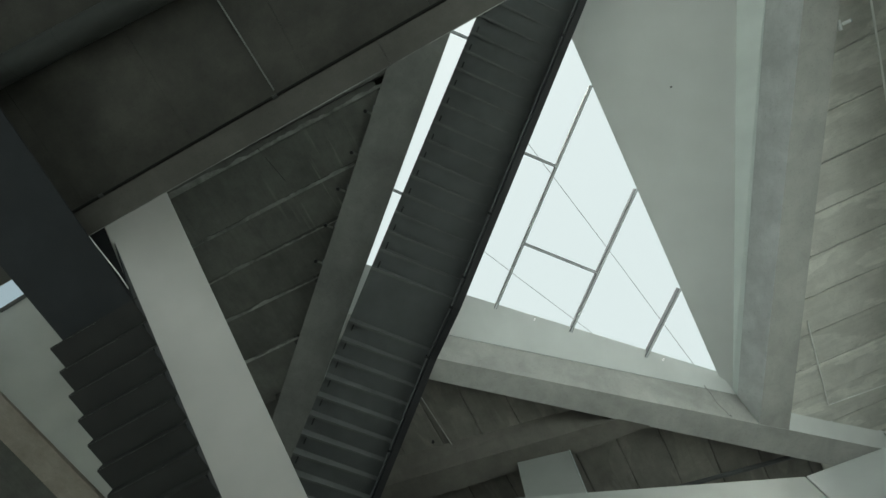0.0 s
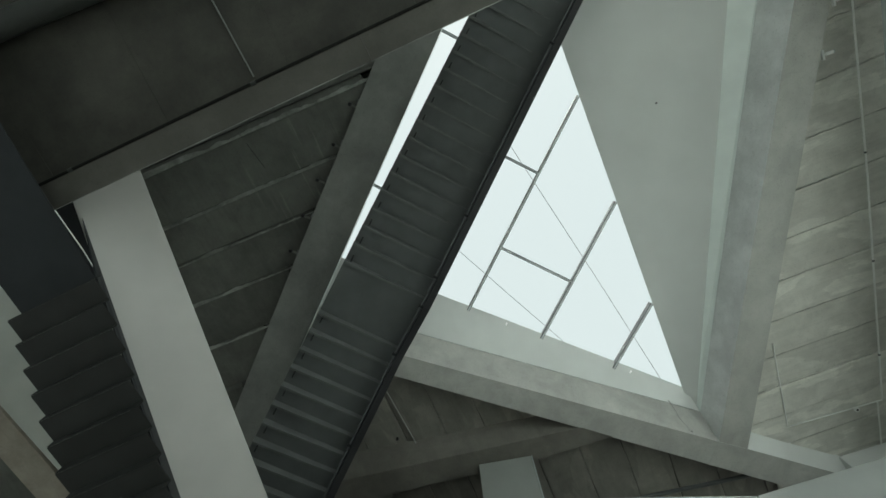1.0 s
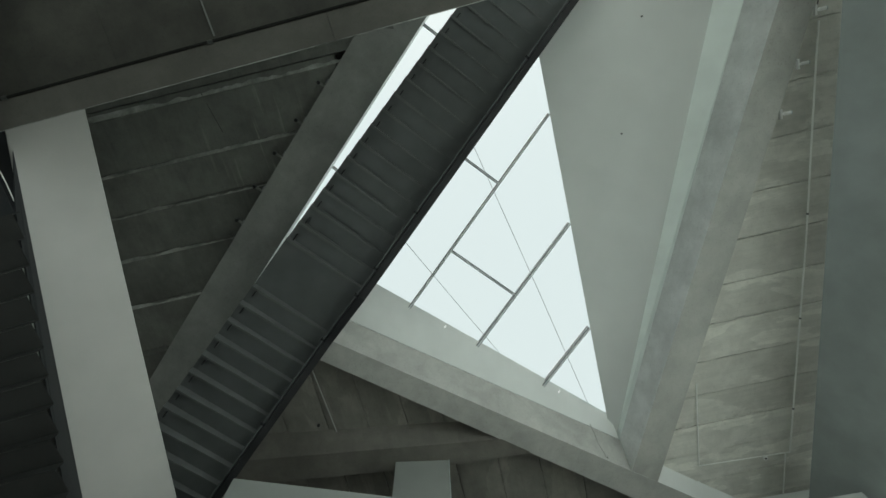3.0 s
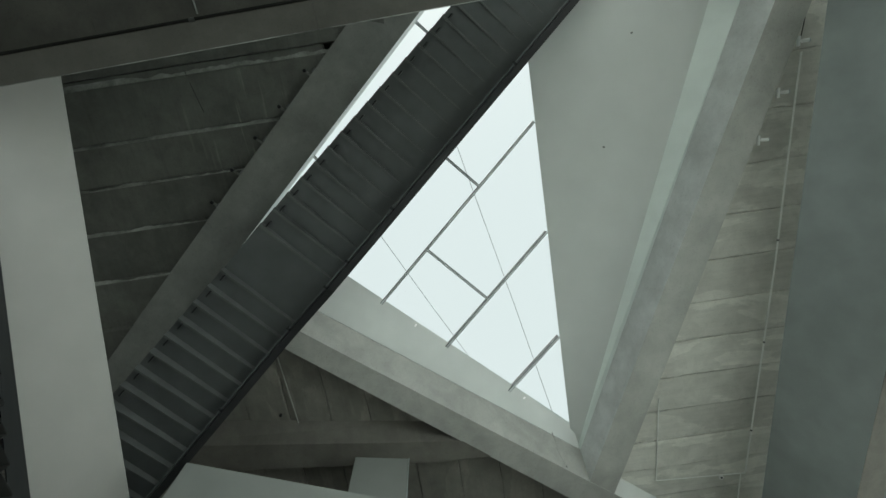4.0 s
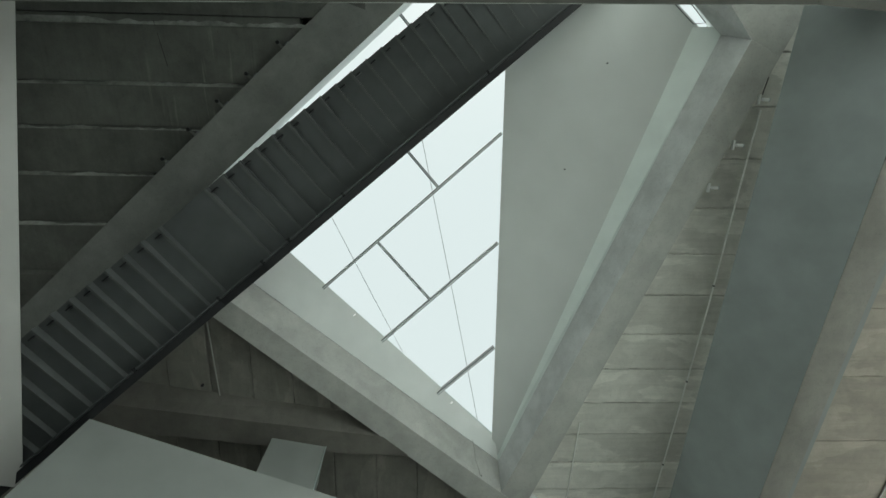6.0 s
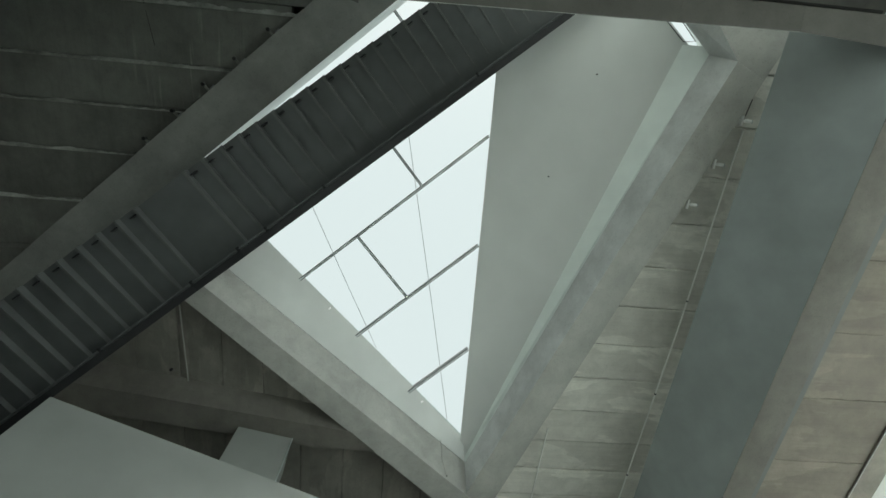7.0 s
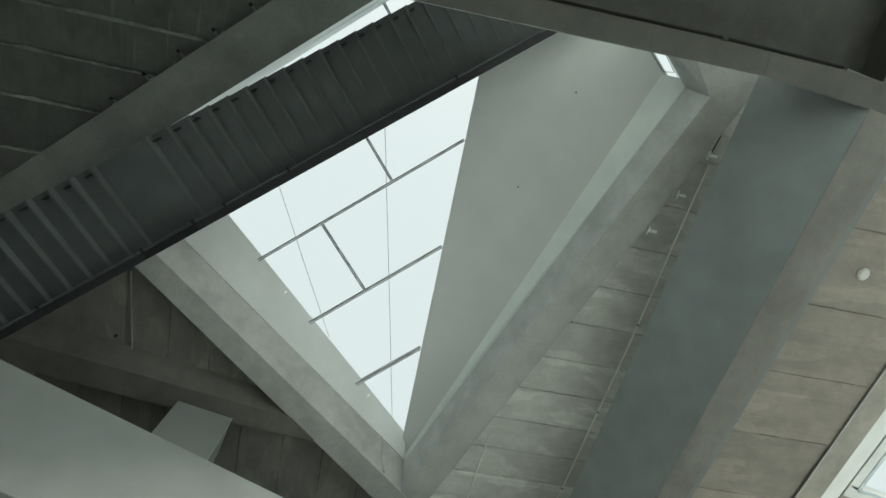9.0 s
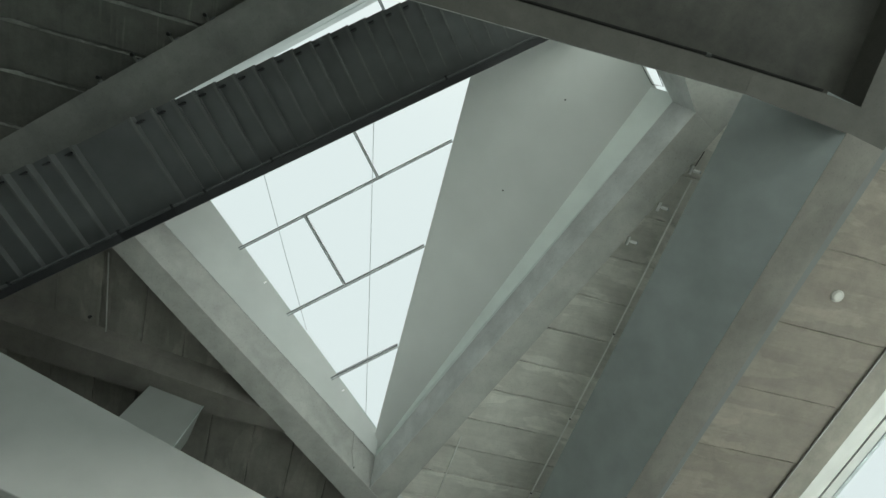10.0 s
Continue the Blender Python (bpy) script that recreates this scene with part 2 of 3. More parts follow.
def loft(rings, bm=None, caps=True):
    """Joins rings of points, one after another, into one skin."""
    bm = bm or bmesh.new()
    vs = [[bm.verts.new(p) for p in ring] for ring in rings]
    k = len(rings[0])
    for a, b in zip(vs, vs[1:]):
        for i in range(k):
            bm.faces.new((a[i], a[(i + 1) % k], b[(i + 1) % k], b[i]))
    if caps:
        bm.faces.new(list(reversed(vs[0])))
        bm.faces.new(vs[-1])
    return bm


def prism(poly, z0, z1, top=None, bm=None):
    """An upright solid over a plan polygon; top: the plan polygon at z1 where it differs."""
    return loft([[(x, y, z0) for x, y in poly], [(x, y, z1) for x, y in (top or poly)]], bm)


def soften(bm, width=0.012, segments=1):
    bmesh.ops.bevel(bm, geom=list(bm.edges), offset=width, segments=segments, affect="EDGES", clamp_overlap=True)
    return bm


def box_between(p, q, w, h, bm=None, up=(0, 0, 1)):
    """A bar from p to q, w wide and h high, centred on the line."""
    p, q = Vector(p), Vector(q)
    d = (q - p).normalized()
    s = d.cross(Vector(up)).normalized()
    u = s.cross(d)
    ring = [s * w / 2 + u * h / 2, -s * w / 2 + u * h / 2, -s * w / 2 - u * h / 2, s * w / 2 - u * h / 2]
    return loft([[p + r for r in ring], [q + r for r in ring]], bm)


def tube(points, r, bm=None, sides=10):
    """A round pipe along points."""
    bm = bm or bmesh.new()
    pts = [Vector(p) for p in points]
    rings = []
    for i, p in enumerate(pts):
        d = (pts[min(i + 1, len(pts) - 1)] - pts[max(i - 1, 0)]).normalized()
        a = d.cross(Vector((0, 0, 1)) if abs(d.z) < 0.9 else Vector((1, 0, 0))).normalized()
        b = a.cross(d)
        rings.append([p + r * (math.cos(2 * math.pi * k / sides) * a + math.sin(2 * math.pi * k / sides) * b) for k in range(sides)])
    return loft(rings, bm)


def lerp(a, b, s):
    return tuple(x + (y - x) * s for x, y in zip(a, b))

# ---- heights ----
Z_SOFFIT, Z_RING, Z_ROOF = 10.2, 10.95, 12.4
Z_SLAB = 8.0


def structure(name, bm, mat, label, category="structure"):
    return tagged(mesh_object(name, bm, mat), label, category, kind="structure")


# ---- unseen shell, added to close the place and let light in ----
# The floor is out of view; its pale colour bounces light up.
structure("floor", prism([(-16.3, -13.3), (22.3, -13.3), (22.3, 15.3), (-16.3, 15.3)], -0.2, 0.0), FLOOR, "unseen floor of the hall below, pale to bounce light", "floor")
W0, W1, V0, V1 = -16.0, 22.0, -13.0, 15.0


def wall_with_windows(name, p, q, openings, label):
    """A wall of height Z_ROOF from p to q, 0.3 m thick, pierced by openings (start, end, sill, head)."""
    p, q = Vector((*p, 0)), Vector((*q, 0))
    d = (q - p).normalized()
    length = (q - p).length
    n = Vector((d.y, -d.x, 0)) * 0.3
    bm = bmesh.new()
    spans, at = [], 0.0
    for a, b, s, h in sorted(openings):
        spans += [(at, a, 0, Z_ROOF), (a, b, 0, s), (a, b, h, Z_ROOF)]
        at = b
    spans.append((at, length, 0, Z_ROOF))
    for a, b, z0, z1 in spans:
        if b - a > 0.001 and z1 - z0 > 0.001:
            poly = [p + d * a, p + d * b, p + d * b + n, p + d * a + n]
            prism([(v.x, v.y) for v in poly], z0, z1, bm=bm)
    return structure(name, bm, WALLM, label, "wall")


wall_with_windows("wall_south", (W0, V0), (W1, V0), [(9, 34, 0.3, 3.5)], "unseen hall wall, added with openings that let light in")
wall_with_windows("wall_north", (W1, V1), (W0, V1), [(2, 12, 0.3, 5.5)], "unseen hall wall, added with openings that let light in")
wall_with_windows("wall_west", (W0, V1), (W0, V0), [(8, 14, 0.3, 3.0)], "unseen hall wall, added with one opening that lets light in")
wall_with_windows("wall_east", (W1, V0), (W1, V1), [(8, 20, 0.3, 3.5)], "unseen hall wall, added with a low opening that lets light in")


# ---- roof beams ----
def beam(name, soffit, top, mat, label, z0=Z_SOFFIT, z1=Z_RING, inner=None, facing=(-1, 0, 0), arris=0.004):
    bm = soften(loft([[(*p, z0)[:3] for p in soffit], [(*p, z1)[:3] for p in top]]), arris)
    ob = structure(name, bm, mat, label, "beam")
    # Faces turned one way take a brighter material that carries their light.
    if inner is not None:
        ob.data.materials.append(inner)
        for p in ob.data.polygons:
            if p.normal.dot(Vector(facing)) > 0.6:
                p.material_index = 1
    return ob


# cross-beam below the skylight
beam("beam_1", [(-2.3, 3.88), (6.50, 5.915), (6.40, 6.467), (-0.298, 4.82), (-2.4, 4.30)],
     [(-2.239, 3.633, 10.789), (6.33, 5.594, 10.75), (6.279, 6.683, 10.728), (-0.219, 4.994, 10.762), (-2.331, 4.441, 10.773)], CONC,
     "tapered cast concrete roof beam with a lit inner face", z0=Z_SOFFIT + 0.001, arris=0.001)
# its run past the junction
beam("beam_2", [(7.13, 6.05), (11.6, 7.08), (11.6, 7.745), (6.402, 6.469), (6.502, 5.917)],
     [(7.318, 5.652, 10.749), (11.359, 6.578, 10.73), (11.327, 8.026, 10.701), (6.281, 6.685, 10.728), (6.338, 5.768, 10.747)], CONC, "cast concrete roof beam running on past the junction", inner=PLASTER, facing=(0.2, -0.9, -0.35), arris=0.001)
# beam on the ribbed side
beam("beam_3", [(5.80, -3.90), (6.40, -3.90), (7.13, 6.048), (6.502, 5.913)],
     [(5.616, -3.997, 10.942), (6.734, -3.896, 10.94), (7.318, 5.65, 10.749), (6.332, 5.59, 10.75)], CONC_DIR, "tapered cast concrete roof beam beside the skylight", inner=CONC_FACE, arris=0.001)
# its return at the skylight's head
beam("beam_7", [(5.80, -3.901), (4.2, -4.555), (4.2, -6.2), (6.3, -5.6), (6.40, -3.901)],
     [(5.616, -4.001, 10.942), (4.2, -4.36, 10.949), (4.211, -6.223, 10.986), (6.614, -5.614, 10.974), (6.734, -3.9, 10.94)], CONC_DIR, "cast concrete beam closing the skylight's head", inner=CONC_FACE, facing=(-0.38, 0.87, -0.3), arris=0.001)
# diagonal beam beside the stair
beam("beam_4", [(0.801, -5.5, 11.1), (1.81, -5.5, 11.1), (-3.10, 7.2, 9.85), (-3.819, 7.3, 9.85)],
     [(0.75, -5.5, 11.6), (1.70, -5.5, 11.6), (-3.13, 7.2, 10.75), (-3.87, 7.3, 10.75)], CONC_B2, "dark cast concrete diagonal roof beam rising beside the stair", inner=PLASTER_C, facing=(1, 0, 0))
# far beam behind the cross-beam
beam("beam_5", [(-3.0, 7.93), (3.62, 5.76), (4.30, 5.93), (3.02, 6.50), (-2.9, 8.55)],
     [(-3.0, 7.55), (3.30, 5.64), (4.4, 6.02), (3.02, 6.75), (-2.9, 8.8)], CONC_SOF, "cast concrete roof beam in shade", z1=10.66)

# ---- skylight well ----


def ruled_upstand(name, low, high, back, mat, label):
    """A plastered upstand between a lower and an upper edge that need not be parallel."""
    rows = []
    for k in range(25):
        p, q = lerp(low[0], low[1], k / 24), lerp(high[0], high[1], k / 24)
        col = [lerp(p, q, j / 8) for j in range(9)]
        rows.append(col + [(x + back[0], y + back[1], z) for x, y, z in (col[-1], col[0])])
    bm = loft(rows)
    bm.faces.ensure_lookup_table()
    for k in range(24):
        for j in range(8):
            bm.faces[k * 11 + j].smooth = True
    return structure(name, crease(bm), mat, label, "skylight")


ruled_upstand("plaster_upstand_1", ((-2.042, 3.672, 10.791), (6.33, 5.591, 10.752)), ((-1.893, 2.691, 11.275), (6.105, 5.25, 11.12)), (0.0, 0.9), PLASTER, "white plastered skylight upstand")
structure("plaster_upstand_2", loft([[(5.598, -4.148, 10.947), (6.365, 5.97, 10.753), (6.634, 5.97, 10.753), (5.899, -4.299, 10.95)],
                [(5.244, -4.027, 11.368), (6.345, 5.76, 10.946), (6.451, 5.77, 10.945), (5.692, -4.218, 11.377)]]), PLASTER_C, "white plastered skylight upstand", "skylight")
structure("plaster_upstand_3", loft([[(1.74, -5.5, 11.602), (-2.56, 5.6, 10.87), (-2.75, 5.6, 10.87), (1.55, -5.5, 11.602)],
                [(1.70, -5.5, 12.25), (-2.57, 5.6, 11.2), (-2.75, 5.6, 11.2), (1.55, -5.5, 12.25)]]), PLASTER_C, "white plastered skylight upstand", "skylight")
structure("plaster_upstand_4", loft([[(5.626, -4.017, 10.944), (4.2, -4.37, 10.951), (4.203, -4.804, 10.96), (5.902, -4.602, 10.956)],
                [(5.629, -4.294, 11.688), (4.15, -4.868, 11.722), (4.156, -5.223, 11.743), (5.814, -4.616, 11.707)]]), PLASTER_C, "plastered upstand at the skylight's head", "skylight")
structure("plaster_sill", prism([(5.255, -4.042), (5.535, -4.183), (5.585, -3.932), (5.37, -3.932)], 11.365, 11.39), PLASTER, "narrow white sill at the skylight's head", "skylight")
rows = []
for k in range(25):
    p = lerp((6.361, 5.77, 10.926), (5.25, -4.047, 11.366), k / 24)
    q = lerp((6.241, 5.687, 10.978), (0.634, -5.62, 12.334), k / 24)
    col = [lerp(p, q, j / 10) for j in range(11)]
    rows.append(col + [(x + 0.14, y - 0.06, z + 0.07) for x, y, z in (col[-1], col[0])])
panel = loft(rows)
panel.faces.ensure_lookup_table()
for k in range(24):
    for j in range(10):
        panel.faces[k * 13 + j].smooth = True
structure("plaster_reveal", crease(panel), PLASTER_R, "wide tapering plastered reveal beside the skylight glass", "skylight")

# dark joint where the plaster meets the concrete
structure("shadow_gap", box_between((-2.04, 3.668, 10.790), (6.325, 5.585, 10.752), 0.005, 0.004), WALLDARK, "fine dark joint between plaster and concrete", "joint")

# ---- roof over everything but the glass ----
roof = bmesh.new()
# Left open to the south, where the added roof lamp shines in.
prism([(-16.3, -13.3), (-0.5, -13.3), (-0.5, -7.5), (0.9, -7.5), (0.9, -5.5), (-3.4, 6.1), (-6.9, 6.1), (-6.9, -6.0), (-16.3, -6.0)], 12.08, Z_ROOF, bm=roof)
prism([(-16.3, 6.1), (-3.4, 6.1), (-3.4, 15.3), (-16.3, 15.3)], 12.08, Z_ROOF, bm=roof)
prism([(-3.4, 3.65), (4.6, 5.52), (6.4, 6.3), (6.4, 15.3), (-3.4, 15.3)], 12.08, Z_ROOF, bm=roof)
prism([(6.4, 6.3), (6.98, 6.2), (5.8, -3.8), (5.9, -4.6), (5.3, -5.2), (5.3, -8.0), (12.6, -8.0), (17.9, 7.0), (17.9, 15.3), (6.4, 15.3)], 12.08, Z_ROOF, bm=roof)
prism([(0.9, -7.9), (5.3, -7.9), (5.3, -7.5), (0.9, -7.5)], 12.08, Z_ROOF, bm=roof)
prism([(17.9, 7.0), (22.3, 7.0), (22.3, 15.3), (17.9, 15.3)], 12.08, Z_ROOF, bm=roof)
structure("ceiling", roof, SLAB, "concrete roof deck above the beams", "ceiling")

# ---- ceilings between the beams ----
UB = Vector((0.894, -0.447, 0))      # along the planks
VB = Vector((0.447, 0.894, 0))       # across them


def at_uv(u, v, z):
    p = UB * u + VB * v
    return (p.x, p.y, z)


def lapped_ceiling(name, u0, edges, z, mat, label):
    """Planks cast side by side; each hangs a little below the last one and meets it in a chamfered ledge."""
    bm = bmesh.new()
    for a, b in zip(edges, edges[1:]):
        v = (a + b) / 2
        u1 = ((-0.95 if v > -1.0 else -1.02) - v * (0.447 + 0.375 * 0.894)) / (0.894 - 0.375 * 0.447)
        w = 0.2 if abs(a + 1.13) < 0.01 else 0.075
        prof = [(a + 0.004, z + 0.03), (a + 0.012, z + 0.02), (a + w, z - 0.05), (b - 0.004, z), (b - 0.004, z + 0.2), (a + 0.004, z + 0.2)]
        loft([[at_uv(u0, v, h) for v, h in prof], [at_uv(u1, v, h) for v, h in prof]], bm)
    return structure(name, bm, mat, label, "ceiling")


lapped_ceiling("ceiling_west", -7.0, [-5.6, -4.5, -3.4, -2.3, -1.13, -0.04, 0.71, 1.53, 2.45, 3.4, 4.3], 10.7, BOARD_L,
               "darkened concrete ceiling cast in lapped planks with pale ledges")


def ceiling_lip(a, deep, worn):
    """A pale lip with a ledge's light and dust in its colour: straight where the next plank begins, ragged where it
    fades into the ledge.
    """
    rng = random.Random(int(a * 100) + 7)
    u1 = (-0.97 - a * (0.447 + 0.375 * 0.894)) / (0.894 - 0.375 * 0.447)
    edge, slope = a + deep, 0.07 / (deep + 0.02)
    n = int((u1 + 7.0) / 0.06)
    rings, wide = [], worn
    for i in range(n + 1):
        wide = min(max(wide + rng.uniform(-0.3, 0.3) * worn, 0.35 * worn), 1.5 * worn)
        u = -7.0 + (u1 + 7.0) * i / n
        south = edge - min(wide, deep + 0.01)
        rings.append([at_uv(u, v, z) for v, z in ((south, 10.714 - slope * (south - a)), (edge, 10.708 - slope * deep), (edge + 0.006, 10.722 - slope * deep), (south, 10.73 - slope * (south - a)))])
    structure("ceiling_trim", loft(rings), LEDGE, "pale lip for the lit, dusty ledge between ceiling planks", "ceiling trim")


structure("shadow_gap", box_between(at_uv(-3.09, -1.02, 10.650), at_uv(-2.96, -0.30, 10.683), 0.007, 0.006), GROOVE, "fine dark joint across a ceiling plank", "joint")
for a in (-4.5, -3.4, -2.3, -1.13, -0.04, 0.71, 1.53, 2.45):
    ceiling_lip(a, *((0.17, 0.07) if a == -1.13 else (0.062, 0.046)))


def at_vu(u, v, z):
    return at_uv(v, u, z)


def plank_ceiling(name, edges, ends, z, mat, label, gap=0.014, twist=0.012, at_uv=at_uv):
    """Board-cast strips side by side with open dark joints, each a touch out of level with the next."""
    rng = random.Random(name)
    bm = bmesh.new()
    for a, b in zip(edges, edges[1:]):
        ea, eb = ends(a + 0.05), ends(b - 0.05)
        z0, z1 = z + rng.uniform(-twist, twist), z + rng.uniform(-twist, twist)
        va, vb = a + gap / 2, b - gap / 2
        prof = [(va, z0 + 0.010), (va + 0.014, z0), (vb - 0.014, z1), (vb, z1 + 0.010), (vb, z + 0.043), (va, z + 0.043)]
        n = 22
        rings = []
        for i in range(n + 1):
            ua, ub = (e[0] + (e[1] - e[0]) * i / n for e in (ea, eb))
            j = [rng.uniform(-0.011, 0.011) for _ in range(2)]
            rings.append([at_uv(ua if v < (va + vb) / 2 else ub, v + (j[0] if q in (0, 1) else j[1] if q in (2, 3) else 0), h) for q, (v, h) in enumerate(prof)])
        loft(rings, bm)
    prism([at_uv(ends(edges[0])[0], edges[0] - 0.3, 0)[:2], at_uv(ends(edges[0])[1], edges[0] - 0.3, 0)[:2],
           at_uv(ends(edges[-1])[1], edges[-1] + 0.3, 0)[:2], at_uv(ends(edges[-1])[0], edges[-1] + 0.3, 0)[:2]], z + 0.045, z + 0.3, bm=bm)
    return structure(name, bm, mat, label, "ceiling")


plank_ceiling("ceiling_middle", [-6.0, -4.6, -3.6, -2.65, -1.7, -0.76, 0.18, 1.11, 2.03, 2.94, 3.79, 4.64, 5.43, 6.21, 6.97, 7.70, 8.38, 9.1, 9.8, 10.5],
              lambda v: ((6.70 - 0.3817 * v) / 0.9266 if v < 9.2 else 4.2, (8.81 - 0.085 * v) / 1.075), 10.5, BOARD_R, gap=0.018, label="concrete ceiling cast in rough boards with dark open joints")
plank_ceiling("ceiling_east", [-6.0, -4.2, -2.55, -0.9, 0.78, 2.46, 4.05, 5.6, 7.2, 8.8, 10.4, 12.0], lambda v: ((8.83 - 0.085 * v) / 1.075, (13.83 - 0.2035 * v) / 0.9786),
              10.5, BOARD_E, "warm concrete ceiling cast in wide boards")
plank_ceiling("ceiling_north", [-9.0, -8.1, -7.2, -6.3, -5.4, -4.55, -3.68, -2.85, -2.0, -1.2, -0.43, 0.48, 1.36, 2.22, 3.1, 4.0, 4.9, 5.8, 6.7, 7.6],
              lambda u: ((5.02 + 0.682 * u) / 0.7764 - 0.22 if u > -4.2 else 4.6 if u > -5.8 else 6.2, 16.0), 10.62, BOARD_S, "darkened concrete ceiling cast in boards with open joints", at_uv=at_vu)

structure("gallery_header", soften(prism([(9.37, 6.31), (12.53, 4.89), (12.65, 5.16), (9.49, 6.58)], 9.7, 10.48), 0.006), PLASTER, "white plastered header at the end of the boarded ceiling", "wall")

# ---- gallery slab over the camera ----
def edge_line(x):
    return -2.443 - 0.5262 * (x - 2.811)


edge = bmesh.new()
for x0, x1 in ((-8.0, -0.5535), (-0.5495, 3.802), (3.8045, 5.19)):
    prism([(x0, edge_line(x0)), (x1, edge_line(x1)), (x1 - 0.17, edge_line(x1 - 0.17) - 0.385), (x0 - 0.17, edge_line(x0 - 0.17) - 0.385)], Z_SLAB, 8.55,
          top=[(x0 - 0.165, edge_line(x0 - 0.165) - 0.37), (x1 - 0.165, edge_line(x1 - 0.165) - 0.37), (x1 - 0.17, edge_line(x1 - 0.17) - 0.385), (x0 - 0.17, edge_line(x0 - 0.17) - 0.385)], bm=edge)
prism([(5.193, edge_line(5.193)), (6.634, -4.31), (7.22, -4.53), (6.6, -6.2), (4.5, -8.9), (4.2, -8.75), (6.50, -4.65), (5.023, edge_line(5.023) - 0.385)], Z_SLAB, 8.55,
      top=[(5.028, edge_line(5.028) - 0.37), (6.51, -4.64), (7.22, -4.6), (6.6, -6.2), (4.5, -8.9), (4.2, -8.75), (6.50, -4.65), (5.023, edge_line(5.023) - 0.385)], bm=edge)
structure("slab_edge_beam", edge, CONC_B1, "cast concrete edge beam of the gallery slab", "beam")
# Glint on the slab's arris, laid on as a pale strip.
structure("slab_edge_trim", box_between((-8.0, edge_line(-8.0) + 0.003, 8.002), (5.19, edge_line(5.19) + 0.003, 8.002), 0.008, 0.008), LEDGE, "pale strip for the glint along the slab's edge", "trim")
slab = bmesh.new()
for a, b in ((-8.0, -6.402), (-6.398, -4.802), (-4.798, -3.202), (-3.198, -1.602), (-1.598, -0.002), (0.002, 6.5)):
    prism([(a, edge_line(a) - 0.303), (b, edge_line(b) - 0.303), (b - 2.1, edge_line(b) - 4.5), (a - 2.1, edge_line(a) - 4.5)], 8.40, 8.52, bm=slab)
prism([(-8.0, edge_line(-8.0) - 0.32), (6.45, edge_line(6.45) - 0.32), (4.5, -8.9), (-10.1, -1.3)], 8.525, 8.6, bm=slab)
structure("gallery_slab", slab, SLAB, "darkened concrete gallery slab seen from below", "slab")


# Added reflector on top of the slab, never seen from below.
structure("gallery_floor_south", prism([(-8.0, edge_line(-8.0) - 0.5), (6.4, edge_line(6.4) - 0.5), (4.45, -8.8), (-10.0, -1.3)], 8.603, 8.66), FLOOR, "unseen pale sheet on the gallery slab that bounces light up", "floor")


# ---- walls of the gallery level ----
def slanted_wall(name, low, high, back, mat, label, inset=0.0):
    (a, b), (c, d) = low, high
    back = Vector(back)
    ring0, ring1 = [], []
    for ring, lo, hi in ((ring0, Vector(a), Vector(c)), (ring1, Vector(b), Vector(d))):
        taper = (hi - lo).normalized() * inset
        ring += [lo, hi, hi + back - taper, lo + back + taper]
    return structure(name, soften(loft([ring0, ring1]), 0.01), mat, label, "wall")


slanted_wall("stair_wall", ((-4.95, 0.705, 8.55), (-2.545, 7.05, 7.302)), ((-4.395, 0.36, 9.225), (-1.44, 7.50, 8.047)), (-0.15, 0.10, 0.22), PLASTER_S, "smooth pale grey slanting wall beside the stair", inset=0.1)
# deep tapered beam with a blue-grey face
ends = ([(6.518, -4.65, 8.003), (5.58, -4.79, 9.33), (8.22, -5.37, 9.33), (7.22, -4.88, 8.003)], [(10.721, 7.1, 8.0), (10.254, 7.05, 9.32), (12.4, 6.5, 9.32), (11.1, 6.9, 8.0)])
rows = []
for k in range(13):
    a, b, c, d = (Vector(lerp(p, q, k / 12)) for p, q in zip(*ends))
    rows.append([a.lerp(b, j / 6) for j in range(6)] + [b, c, d])
face = loft(rows)
face.faces.ensure_lookup_table()
for k in range(12):
    for j in range(6):
        face.faces[k * 9 + j].smooth = True
# Back and underside take a darker copy, to hold down the light there.
for k in range(12):
    face.faces[k * 9 + 7].material_index = 1
    face.faces[k * 9 + 8].material_index = 1
structure("gallery_wall_east", crease(face), WALLBLUE, "smooth blue-grey face of a deep tapered gallery beam", "beam").data.materials.append(WALLDARK)
soffit = bmesh.new()
cuts = [((6.634, -4.33), (7.22, -4.53)), ((7.411, -2.158), (7.925, -2.423)), ((7.888, -0.824), (8.375, -1.075)), ((10.723, 7.10), (11.05, 6.92))]
for (a, b), (d, c) in zip(cuts, cuts[1:]):
    prism([(a[0] + 0.001, a[1] + 0.003), (b[0] + 0.001, b[1] + 0.003), c, d], 7.9965, 7.9995, bm=soffit)
structure("gallery_wall_soffit", soffit, CONC_SOF, "warm grey concrete soffit of the deep gallery beam", "beam")
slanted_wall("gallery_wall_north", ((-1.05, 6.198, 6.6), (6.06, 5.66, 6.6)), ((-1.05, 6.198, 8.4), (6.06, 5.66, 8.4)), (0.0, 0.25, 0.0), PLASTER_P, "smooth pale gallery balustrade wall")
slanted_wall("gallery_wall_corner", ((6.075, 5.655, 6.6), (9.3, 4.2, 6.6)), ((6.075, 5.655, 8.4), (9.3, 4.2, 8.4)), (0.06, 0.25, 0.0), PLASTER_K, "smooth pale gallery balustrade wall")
# Out of view; made pale so that it throws light upwards.
structure("gallery_floor_north", prism([(-1.05, 6.46), (6.06, 5.92), (9.4, 4.5), (9.8, 11.0), (-1.05, 11.0)], 6.9, 7.1), FLOOR, "unseen gallery floor slab behind the balustrade wall, pale for bounce", "slab")

